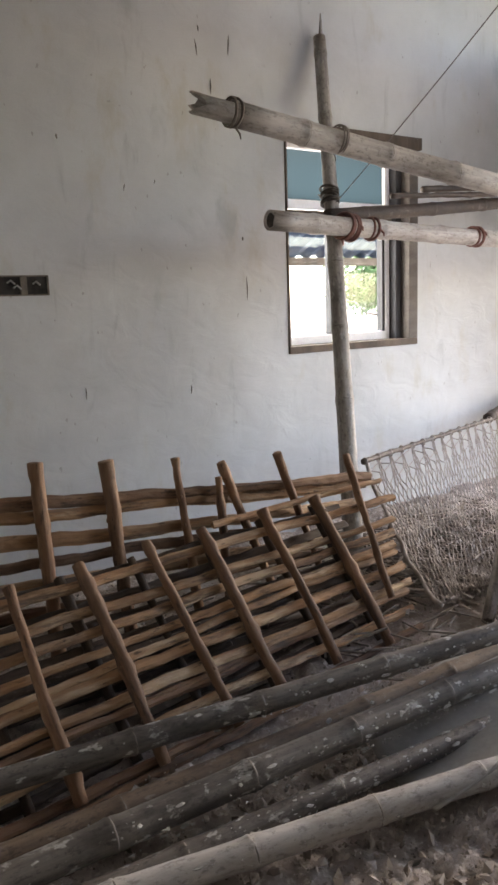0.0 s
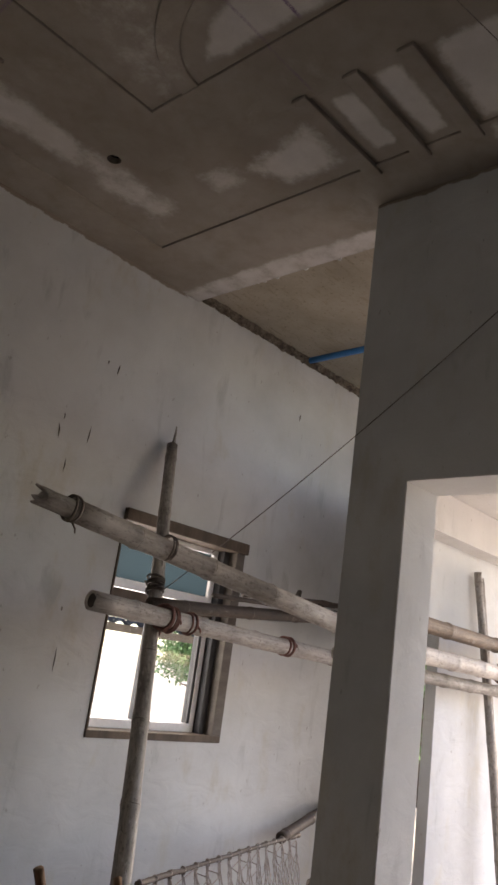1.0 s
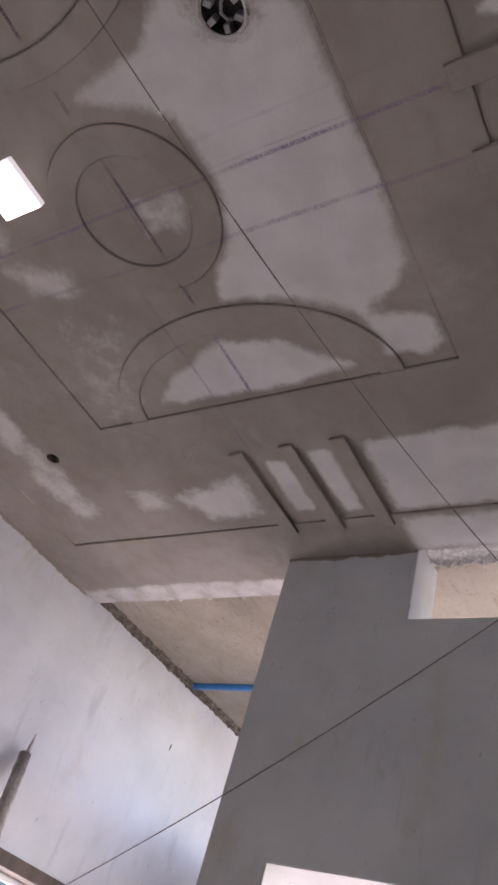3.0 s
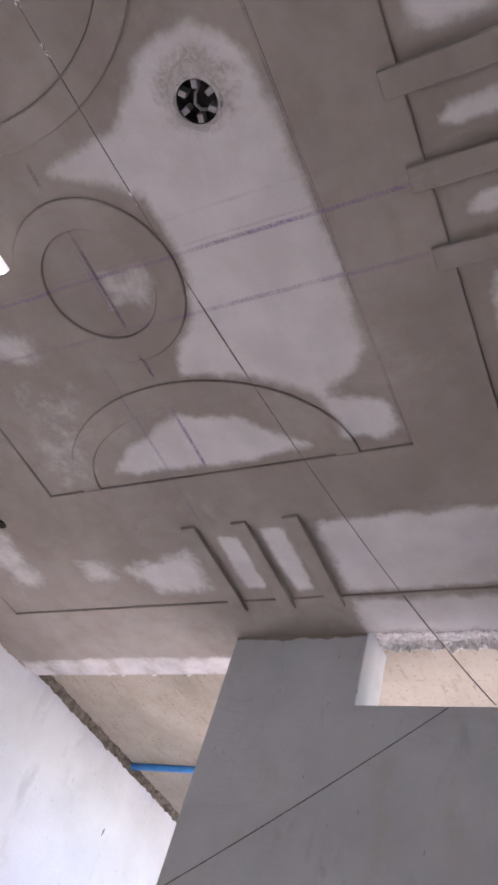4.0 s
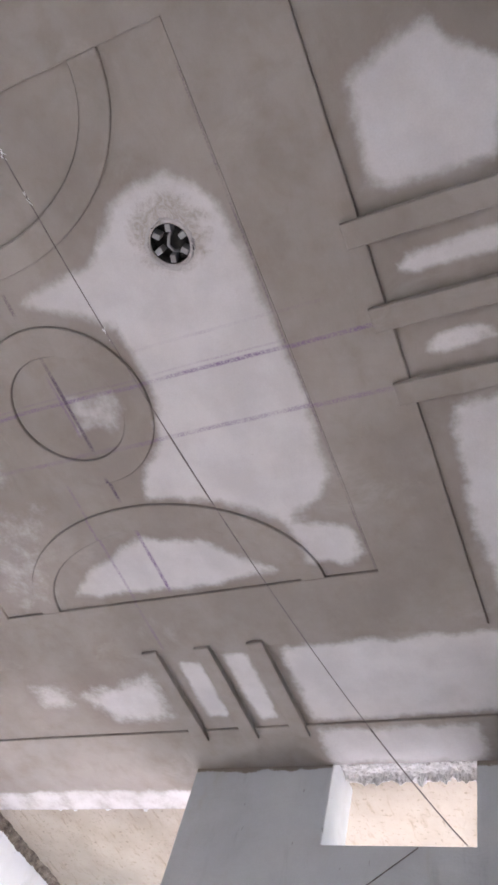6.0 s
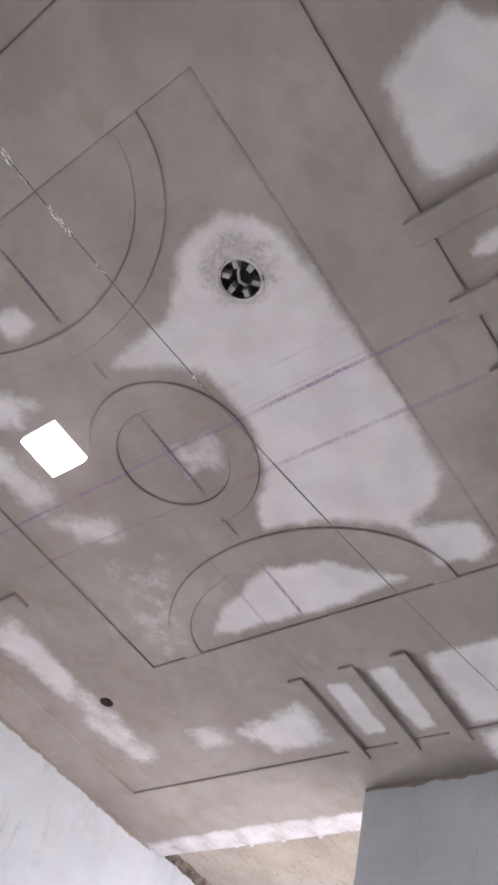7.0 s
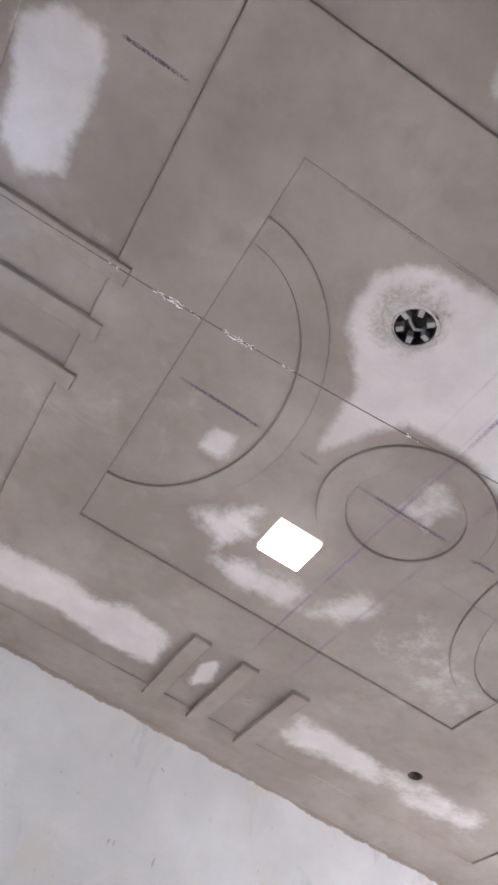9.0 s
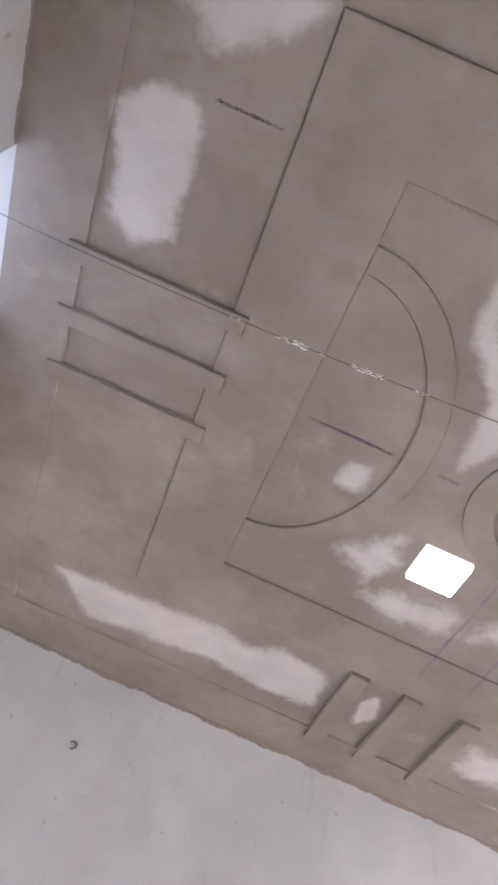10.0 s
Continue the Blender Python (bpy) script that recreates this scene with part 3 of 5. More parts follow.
west_out = [p for p in arc(PX0, 0, 0.4303, 0.5883, 90, -90, 48) if p[0] > PX0 + GAP]
field = rect(PX0, PX1 - GAP, PY0 + GAP, PY1 - GAP)
field = field[:2] + [(PX1 - GAP, -0.585 - GAP)] + east_out + [(PX1 - GAP, 0.585 + GAP)] + field[2:] + [(PX0, 0.588 + GAP)] + west_out + [(PX0, -0.588 - GAP)]
layer(bm, field, [arc(0, 0, 0.285 + GAP, 0.285 + GAP, 0, 360, 72)[:-1], FAN_HOLE], BACK, TOP)
layer(bm, arc(0, 0, 0.19 - GAP, 0.19 - GAP, 0, 360, 60)[:-1], [], BACK, TOP)
layer(bm, [(PX1 - GAP, 0.50 - GAP)] + [p for p in arc(PX1, 0, 0.315 - GAP, 0.50 - GAP, 90, 270, 44) if p[0] < PX1 - GAP * 1.1] + [(PX1 - GAP, GAP - 0.50)], [], BACK, TOP)
layer(bm, [(PX0 + GAP / 2, GAP - 0.505)] + [p for p in arc(PX0, 0, 0.35 - GAP * 1.5, 0.505 - GAP * 1.5, -90, 90, 44) if p[0] > PX0 + GAP] + [(PX0 + GAP / 2, 0.505 - GAP)], [], BACK, TOP)
layer(bm, rect(BX0, BX1 - GAP, BY0 + GAP, BY1 - GAP / 2), [rect(CX0 - GAP * 1.4, CX1 + GAP, CY0 - GAP, CY1 + GAP / 2), PIPE_HOLE, PIPE_HOLE_B], BACK, TOP)
layer(bm, EAST, [rect(BX0, BX1, BY0, BY1)], H, TOP, EDGE, False)
layer(bm, rect(CX0, CX1, CY0, CY1), [rect(PX0, PX1, PY0, PY1)], H, TOP, EDGE)
layer(bm, arc(0, 0, 0.285, 0.285, 0, 360, 72)[:-1], [arc(0, 0, 0.19, 0.19, 0, 360, 60)[:-1]], H, TOP, EDGE)
layer(bm, arc(PX1, 0, 0.41, 0.585, 90, 270, 48) + arc(PX1, 0, 0.315, 0.50, 270, 90, 44), [], H, TOP, EDGE)
layer(bm, arc(PX0, 0, 0.43, 0.588, -90, 90, 48) + arc(PX0, 0, 0.35, 0.505, 90, -90, 44), [], H, TOP, EDGE)
BAR = H - 0.013
for c in (0.222, -0.006, -0.226):
    layer(bm, rect(1.052, 1.575, c - 0.032, c + 0.032), [], BAR, H + DEEP, EDGE)
for c in (-0.27, -0.036, 0.19):
    layer(bm, rect(c - 0.034, c + 0.034, -1.575, -1.003), [], BAR, H + DEEP, EDGE)
for c in (-0.20, 0.025, 0.27):
    layer(bm, rect(c - 0.038, c + 0.038, 1.035, 1.555), [], BAR, H + DEEP, EDGE)
for c in (-0.208, 0.012, 0.232):
    layer(bm, rect(-1.668, -1.112, c - 0.032, c + 0.032), [], BAR, H + DEEP, EDGE)
for axis, lo, hi in ((0, XD, 2.05), (1, YC, YA)):
    q = lo + 0.03
    while q < hi:
        no = (1, 0, 0) if axis == 0 else (0, 1, 0)
        bmesh.ops.bisect_plane(bm, geom=bm.verts[:] + bm.edges[:] + bm.faces[:], plane_co=(q, q, 0), plane_no=no)
        q += 0.03
ceiling_mesh = mesh_of(bm, "ceiling", M_CEILING)

PATCHES = []


def dry_or_lit_patch(*pts, soft=0.05, peak=1.0):
    PATCHES.append((np.array(pts), soft, peak))


# pale plaster areas, dry or painted lit, by their outlines on the ceiling plan
dry_or_lit_patch((-.36, -.04), (-.41, -.32), (-.53, -.45), (-.56, -.62), (-.46, -.73), (-.05, -.735), (.15, -.75), (.41, -.73), (.49, -.66), (.55, -.54), (.45, -.38), (.37, -.10), (.26, -.16), (.19, -.25), (.03, -.31), (-.21, -.30))
dry_or_lit_patch((.57, -.54), (.62, -.73), (.73, -.74), (.77, -.68), (.72, -.56))
dry_or_lit_patch((.74, .40), (.63, .25), (.53, .0), (.58, -.21), (.74, -.42), (.775, -.18), (.76, .14))
dry_or_lit_patch((1.11, -.31), (1.11, -.63), (1.13, -1.3), (1.50, -1.3), (1.51, -.30))
dry_or_lit_patch((1.29, .66), (1.21, .31), (1.44, .30), (1.44, .57), soft=0.10, peak=0.9)
dry_or_lit_patch((1.23, .88), (1.23, .75), (1.32, .76), (1.32, .90), soft=0.10, peak=0.7)
dry_or_lit_patch((1.13, .13), (1.14, .04), (1.45, .05), (1.45, .14), soft=0.03)
dry_or_lit_patch((1.11, -.07), (1.11, -.17), (1.48, -.16), (1.49, -.08), soft=0.03)
dry_or_lit_patch((-.60, -1.12), (-.37, -1.10), (-.34, -1.16), (-.35, -1.38), (-.52, -1.45), (-.66, -1.30))
dry_or_lit_patch((-.15, -1.11), (-.18, -1.15), (-.19, -1.40), (-.13, -1.40), (-.13, -1.13), soft=0.03)
dry_or_lit_patch((.08, -1.11), (.05, -1.15), (.05, -1.27), (.09, -1.30), (.10, -1.14), soft=0.03)
dry_or_lit_patch((.27, -1.14), (.26, -1.40), (.95, -1.40), (.97, -1.12), (.60, -1.10))
dry_or_lit_patch((-1.47, 1.20), (-1.25, 1.17), (-1.02, 1.16), (-.76, 1.12), (-.65, 1.18), (-.49, 1.09), (-.31, 1.14), (-.28, 1.36), (-.50, 1.39), (-.73, 1.35), (-1.0, 1.39), (-1.30, 1.41), soft=0.075)
dry_or_lit_patch((.35, 1.32), (.36, 1.19), (.60, 1.18), (.82, 1.20), (.84, 1.33), (.42, 1.36), soft=0.11, peak=0.85)
dry_or_lit_patch((.82, 1.21), (1.28, 1.18), (1.34, 1.28), (1.0, 1.34), soft=0.15, peak=0.58)
dry_or_lit_patch((-.10, 1.37), (-.13, 1.20), (-.08, 1.12), (-.04, 1.27), soft=0.03)
dry_or_lit_patch((-1.62, -.66), (-1.54, -.73), (-1.42, -.75), (-1.38, -.64), (-1.40, -.46), (-1.38, -.36), (-1.50, -.30), (-1.59, -.36), (-1.57, -.49))
dry_or_lit_patch((-1.54, -.94), (-1.26, -1.2), (-1.20, -1.02), (-1.28, -.92), (-1.42, -.88), soft=0.09)
dry_or_lit_patch((-.53, .45), (-.40, .31), (-.36, .43), (-.41, .54), soft=0.13, peak=0.66)
dry_or_lit_patch((-.36, .61), (-.28, .55), (-.05, .52), (-.04, .61), (-.21, .67), soft=0.13, peak=0.66)
dry_or_lit_patch((.03, .60), (.11, .40), (.18, .44), (.13, .58), soft=0.13, peak=0.66)
dry_or_lit_patch((-.67, .20), (-.66, .10), (-.59, .08), (-.57, .17), soft=0.05)
dry_or_lit_patch((-.02, -.03), (.0, -.14), (.08, -.12), (.06, -.03), soft=0.13, peak=0.66)
dry_or_lit_patch((.42, .57), (.44, .43), (.54, .48), (.56, .63), soft=0.14, peak=0.42)
dry_or_lit_patch((.30, .52), (.34, .36), (.42, .40), (.40, .56), soft=0.14, peak=0.38)
dry_or_lit_patch((.62, .62), (.60, .48), (.70, .50), (.72, .66), soft=0.14, peak=0.38)
# paler strip along the soffit's outer edge
dry_or_lit_patch((1.93, .33), (1.91, 1.0), (1.93, 1.75), (2.05, 1.75), (2.05, .33), soft=0.05, peak=0.6)
# pool of light from the vent, painted on the border as a pale patch
dry_or_lit_patch((1.56, -.30), (1.56, -.9), (1.76, -.9), (1.76, -.30), soft=0.06)

co = np.zeros(len(ceiling_mesh.vertices) * 3)
ceiling_mesh.vertices.foreach_get("co", co)
co = co.reshape(-1, 3)[:, :2]
value = np.zeros(len(co))
for pts, soft, peak in PATCHES:
    d = np.full(len(co), 9.0)
    inside = np.zeros(len(co), bool)
    for a, b in zip(pts, np.roll(pts, -1, 0)):
        ab = b - a
        s = np.clip(((co - a) @ ab) / (ab @ ab), 0, 1)
        d = np.minimum(d, np.linalg.norm(co - a - s[:, None] * ab, axis=1))
        cross = (a[1] > co[:, 1]) != (b[1] > co[:, 1])
        inside ^= cross & (co[:, 0] < ab[0] * (co[:, 1] - a[1]) / (ab[1] if ab[1] else 1e-9) + a[0])
    value = np.maximum(value, np.clip(0.5 + np.where(inside, d, -d) / (2 * soft), 0, peak))
ceiling_mesh.attributes.new("dry", "FLOAT", "POINT").data.foreach_set("value", value)
ceiling = tagged(new("ceiling", ceiling_mesh), "moulded grey plaster ceiling with circle, arches, bars, dry patches and painted vent light", "ceiling", kind="structure")


def disc_ring(bm, cx, cy, r, z0, z1, n=28):
    """The round inner wall of a hole."""
    a = [bm.verts.new((cx + r * math.cos(2 * math.pi * k / n), cy + r * math.sin(2 * math.pi * k / n), z0)) for k in range(n)]
    b = [bm.verts.new((v.co.x, v.co.y, z1)) for v in a]
    for k in range(n):
        bm.faces.new((a[k], b[k], b[(k + 1) % n], a[(k + 1) % n]))
    bm.faces.new(b)
    return bm


fan_box = thing("fan_hook_box", "round black fan junction box sunk in the plaster ceiling", "junction box", pose(FAN[0], FAN[1], H + DEEP))
body = part("box_body", disc_ring(bmesh.new(), 0, 0, FAN_R + 0.001, 0.0, 0.042), M_BLACK, fan_box)
for k in range(6):
    w = radians(60 * k + 15)
    bm = boxes((-0.011, 0.011, -0.008, 0.008, 0.004, 0.036), bevel=0.003)
    part("bolt_lug", bm, M_STEEL, body, "pale dusty metal lug", m=pose(0.042 * math.cos(w), 0.042 * math.sin(w), 0, 0, 0, 60 * k + 15))
bm = bmesh.new()
rings(bm, [(-0.03, -0.012, 0.036), (-0.016, 0.002, 0.02), (0.004, 0.010, 0.012), (0.024, 0.006, 0.022), (0.034, -0.008, 0.036)], [0.0045] * 5, 8)
part("hook_rod", bm, M_STEEL, body, "bent steel hook rod", smooth=True)

r1 = random.Random(4)
bm = bmesh.new()
loops = []
for rad, drop in ((FAN_R + 0.001, 0.0), (FAN_R + 0.003, -0.002), (FAN_R + 0.007, -0.0015), (FAN_R + 0.013, 0.0006)):
    loops.append([bm.verts.new(((rad + r1.uniform(-0.003, 0.009)) * math.cos(q), (rad + r1.uniform(-0.003, 0.009)) * math.sin(q), drop + (r1.uniform(-0.0015, 0.0015) if drop < 0 else 0))) for q in [2 * math.pi * k / 36 for k in range(36)]])
for la, lb in zip(loops, loops[1:]):
    for k in range(36):
        bm.faces.new((la[k], lb[k], lb[(k + 1) % 36], la[(k + 1) % 36]))
part("plaster_collar", bm, mat_simple("rough_mortar", (0.40, 0.38, 0.365), (0.50, 0.48, 0.47), 30, 0.95, 0.8), fan_box, "rough smear of plaster round the box", smooth=True)

hole = thing("conduit_hole", "small dark round conduit hole in the ceiling", "conduit hole", pose(0.917, 1.142, H + DEEP))
part("hole_lining", disc_ring(bmesh.new(), 0, 0, 0.0325, 0.0, 0.04), M_BLACK, hole)
bm = bmesh.new()
rings(bm, [(0, 0, 0.0), (0, 0, 0.03)], [0.031, 0.030], 24, False)
part("pipe_rim", bm, M_NODE, hole)
tagged(hole, group="conduit holes")
copy_thing(hole, pose(1.178, -1.174, H + DEEP))

lamp = thing("ceiling_lamp", "lit square white surface-mounted LED ceiling lamp", "ceiling lamp", pose(-0.22, 0.350, H + DEEP))
bm = boxes((-0.086, 0.086, -0.081, 0.081, -0.026, 0.0), bevel=0.008)
housing = part("housing", bm, M_LED_BODY, lamp, "frosted white body")
bm = boxes((-0.081, 0.081, -0.076, 0.076, -0.030, -0.0265), bevel=0.0015)
part("diffuser", bm, M_LED, housing, "glowing white diffuser")

# raw slab over everything
bm = boxes((XD - 0.25, XB2, YC - 0.25, YA + 0.25, RAW, RAW + 0.14), (XB2, 4.4, -1.75, YA + 0.25, RAW, RAW + 0.14))
solid("roof_slab", bm, M_RAW, "raw tan concrete slab with shuttering marks", "concrete slab")
bm = bmesh.new()
rings(bm, [(3.10, 1.74, RAW - 0.012), (3.09, 1.0, RAW - 0.012), (3.10, -0.4, RAW - 0.012)], [0.022] * 3, 10)
tagged(new("blue_pipe", mesh_of(bm, "blue_pipe", M_BLUE, True)), "bright blue plastic conduit pipe along the raw slab", "pipe")

# broken plaster lip where the finished soffit stops, and at the vent's head
bm = bmesh.new()
r2 = random.Random(5)
for k in range(90):
    y = 0.34 + 1.4 * r2.random()
    s = r2.uniform(0.008, 0.03)
    mm = pose(2.05 + r2.uniform(-0.004, 0.012), y, H + r2.uniform(0.012, 0.045), r2.uniform(0, 90), r2.uniform(0, 90), r2.uniform(0, 90)) @ Matrix.Diagonal((s, s * 1.3, s * 0.7, 1))
    bmesh.ops.create_icosphere(bm, subdivisions=1, radius=0.6, matrix=mm)
solid("plaster_edge", bm, M_REVEAL, "crumbly broken plaster edge against raw concrete", "plaster edge", "stuff")


def rough_strip(name, at, n_long, n_wide, mat, label):
    """A crumbly strip of mortar: at(u, v) gives its even surface, noise roughens it."""
    bm = bmesh.new()
    rows = [[bm.verts.new(at(i / n_long, j / n_wide)) for j in range(n_wide + 1)] for i in range(n_long + 1)]
    for ra, rb in zip(rows, rows[1:]):
        for j in range(n_wide):
            bm.faces.new((ra[j], rb[j], rb[j + 1], ra[j + 1]))
    return solid(name, bm, mat, label, "plaster edge", "structure")


def vent_head(u, v):
    y = VY0 + 0.002 + (VY1 - VY0 - 0.008) * u
    far = 0.185 + 0.03 * noise.fractal(Vector((y * 16, 3.0, 0)), 0.8, 2.0, 4)
    x = XB + 0.004 + far * v
    lump = 0.5 + 0.5 * noise.fractal(Vector((x * 55, y * 34, 1.0)), 0.7, 2.1, 4)
    ridge = math.exp(-((v - 0.78) / 0.10) ** 2) + 0.5 * math.exp(-((v - 0.2) / 0.12) ** 2)
    drop = 0.004 + 0.034 * max(0.0, lump) * (0.35 + ridge) if v < 0.97 else -0.004
    return (x, y, RAW - drop)


def wall_joint(u, v):
    x = 2.056 + 2.15 * u
    rag = noise.fractal(Vector((x * 14, 9.0, v * 2)), 0.8, 2.0, 5)
    deep = 0.026 + 0.012 * rag
    w = v * math.pi / 2
    rough = 0.010 * noise.fractal(Vector((x * 60, v * 6, 4.0)), 0.7, 2.0, 4)
    edge = 0.0 < v < 1.0
    return (x, YA - 0.001 - deep * (1.3 * math.sin(w) if edge else 1.3 * v) + (rough if edge else 0.0), RAW - 0.001 - deep * 1.5 * (math.cos(w) if edge else 1 - v) + (rough if edge else 0.0))


M_MORTAR = mat_simple("crumbled_mortar", (0.50, 0.485, 0.46), (0.76, 0.75, 0.735), 45, 0.95, 0.8)
M_JOINT = mat_simple("dirty_joint", (0.085, 0.066, 0.05), (0.25, 0.215, 0.175), 28, 0.95, 0.8)
rough_strip("plaster_crumbs", vent_head, 220, 46, M_MORTAR, "white crumbly mortar under the slab at the vent opening")
rough_strip("wall_joint", wall_joint, 420, 8, M_JOINT, "dirty broken joint between the wall and the raw slab")

# linings of doorway and vent: smoother plaster reveals
bm = boxes((XB + 0.003, XB2 - 0.002, DY1 - 0.004, DY1, 0.0, DZ), (XB + 0.003, XB2 - 0.002, DY0, DY1, DZ - 0.004, DZ))
solid("door_reveal", bm, M_REVEAL, "smooth pale plaster reveal of an unfinished doorway", "door reveal")
bm = boxes((XB + 0.003, XB2 - 0.002, VY1 - 0.004, VY1, VZ, RAW - 0.01), (XB + 0.003, XB2 - 0.002, VY0, VY1, VZ, VZ + 0.004))
# West vent lining added in pale plaster to paint in the light on it.
box(bm, XD - 0.228, XD - 0.002, -0.44, 0.12, RAW - 0.03, RAW - 0.004)
box(bm, XD - 0.228, XD - 0.003, -0.44, -0.436, 3.0, RAW - 0.031)
box(bm, XD - 0.228, XD - 0.003, 0.116, 0.12, 3.0, RAW - 0.031)
solid("vent_reveal", bm, M_REVEAL, "pale plaster reveals of the high vent openings, the west one painted as lit", "vent reveal")

# space beyond the cross wall: low white veranda ceiling, beam, wall, added light blocks
bm = boxes((3.1, 6.6, -0.6, 1.12, 2.47, 2.62))
solid("veranda_ceiling", bm, M_WHITE_SLAB, "white plastered veranda ceiling", "ceiling")
bm = boxes((3.12, 6.6, 0.76, 0.897, 2.23, 2.466))
solid("veranda_beam", bm, M_WHITE_SLAB, "white plastered beam", "beam")
bm = boxes((3.60, 6.6, 0.90, 0.97, -0.1, 2.466), (3.0, 3.60, 0.90, 0.97, 1.74, 2.466))
solid("veranda_wall", bm, M_WALL, "grey plaster wall beyond the doorway", "wall")
bm = boxes((3.1, 3.3, -0.6, 0.9, 2.624, RAW - 0.004))
# Unseen header added here to keep the sky's light out of the passage.
box(bm, 3.1, 3.3, -2.1, -0.6, 2.47, RAW - 0.004)
solid("veranda_upstand_screen", bm, M_WALL, "plaster upstand above the veranda ceiling, with an added part screening the sky", "wall")
# Unseen wall added to hold back sky light; a slit is left on top.
bm = boxes((XB2, 3.3, -2.25, -2.1, -0.1, 3.12))
solid("sky_block_wall", bm, M_WALL, "plain unseen wall added beyond the doorway to limit the daylight", "wall")
bm = boxes((2.02, 6.6, -4.0, 0.45, -0.09, -0.015))
solid("veranda_floor", bm, mat_simple("pale_screed", (0.25, 0.242, 0.228), (0.33, 0.32, 0.305), 3, 0.9, 0.3), "pale dusty cement floor beyond the doorway", "floor")

# Unseen wall added to cut daylight reaching the upper north wall.
bm = boxes((4.25, 4.4, 0.97, YA + 0.23, 1.55, RAW - 0.002))
solid("light_block_lintel", bm, M_WALL, "plain unseen wall added over the far opening to cut its daylight", "wall")

# Unseen wall added outside to cut the light entering the west vent.
bm = boxes((-3.4, -3.2, -4.5, 4.5, -0.2, 4.2))
solid("west_light_block", bm, M_WALL, "plain unseen wall added beyond the west vent to cut its light", "wall")

# ground outside to the horizon
bm = bmesh.new()
bmesh.ops.create_grid(bm, x_segments=40, y_segments=40, size=400)
for v in bm.verts:
    v.co.z = -0.12
solid("ground", bm, M_EARTH, "pale bare earth yard", "ground")

# ---- window ----
WX0, WX1, WZ0, WZ1 = 1.80, 2.74, 0.93, 2.03
win = thing("window_1", "white sliding window in a dark wooden lining", "window", kind="structure")
wy = YA - 0.012
part("window_sill", boxes((WX0, WX1, wy, YA + 0.13, WZ0 - 0.015, WZ0 + 0.022), bevel=0.004), M_WOOD, win, "dark worn wooden sill")
part("jamb_lining", boxes((WX1 - 0.07, WX1, wy, YA + 0.16, WZ0 + 0.022, WZ1 - 0.05), bevel=0.005), M_WOOD_GREY, win, "grey weathered wooden jamb")
part("jamb_lining", boxes((WX0, WX0 + 0.012, wy + 0.004, YA + 0.16, WZ0 + 0.022, WZ1 - 0.05), bevel=0.003), M_WOOD, win)
part("head_lining", boxes((WX0, WX1 + 0.01, wy - 0.02, YA + 0.16, WZ1 - 0.05, WZ1 + 0.015), bevel=0.006), M_WOOD, win, "rough brown wooden head board")
part("stop_strip", boxes((WX1 - 0.115, WX1 - 0.07, YA + 0.05, YA + 0.14, WZ0 + 0.022, WZ1 - 0.05), bevel=0.003), M_RUBBER, win, "black inner strip")
fy0, fy1 = YA + 0.10, YA + 0.15
gx0, gx1, gz0, gz1 = WX0 + 0.012, WX1 - 0.115, WZ0 + 0.022, WZ1 - 0.05
TR = 1.70
fr = part("window_frame", boxes((gx0, gx1, fy0, fy1, gz0, gz0 + 0.045), (gx0, gx1, fy0, fy1, gz1 - 0.03, gz1), (gx0, gx0 + 0.022, fy0, fy1, gz0 + 0.045, gz1 - 0.03), (gx1 - 0.035, gx1, fy0, fy1, gz0 + 0.045, gz1 - 0.03), (gx0 + 0.022, gx1 - 0.035, fy0, fy1, TR - 0.05, TR), bevel=0.003), M_ALU, win, "white aluminium frame")
mx = 2.19
part("transom_rail", boxes((gx0, gx1, fy0 - 0.02, fy0 - 0.002, TR - 0.115, TR - 0.055), bevel=0.003), M_WOOD, win, "dark brown wooden rail")
part("gasket", boxes((gx1 - 0.055, gx1 - 0.0355, fy0 + 0.004, fy1 - 0.004, gz0 + 0.046, TR - 0.051), (mx - 0.012, mx + 0.002, fy0 + 0.004, fy1 - 0.004, gz0 + 0.046, TR - 0.051)), M_RUBBER, win, "black gasket strips")
part("mullion", boxes((mx + 0.0025, mx + 0.05, fy0 + 0.008, fy1 - 0.008, gz0 + 0.046, TR - 0.051), bevel=0.002), M_ALU, win, "white meeting stile")
for x0, x1, z0, z1, gm, lab in ((gx0 + 0.022, mx - 0.012, gz0 + 0.045, TR - 0.05, M_GLASS, "clear sliding pane"), (mx + 0.05, gx1 - 0.055, gz0 + 0.045, TR - 0.05, M_GLASS, "clear sliding pane"), (gx0 + 0.022, gx1 - 0.035, TR, gz1 - 0.03, M_TINTED, "dark tinted fixed pane")):
    p = part("pane", boxes((x0, x1, fy0 + 0.022, fy0 + 0.028, z0, z1)), gm, fr, lab)
    p.visible_shadow = False

# outside the window
aw = thing("awning", "dark blue corrugated sheet awning on a thin post frame", "awning", pose(0, 0, 0))
bm = bmesh.new()
prev = None
for k in range(121):
    x = 1.2 + k * 0.035
    zz = 0.018 * math.sin(k * 1.3)
    row = (bm.verts.new((x, 2.02, 2.60 + zz)), bm.verts.new((x, 4.1, 1.58 + zz)), bm.verts.new((x, 4.1, 1.572 + zz)), bm.verts.new((x, 2.02, 2.592 + zz)))
    if prev:
        for a, b in ((0, 1), (1, 2), (2, 3), (3, 0)):
            bm.faces.new((prev[a], row[a], row[b], prev[b]))
    prev = row
part("sheet", bm, mat_simple("blue_sheet", (0.025, 0.055, 0.11), (0.05, 0.09, 0.16), 4, 0.9), aw)
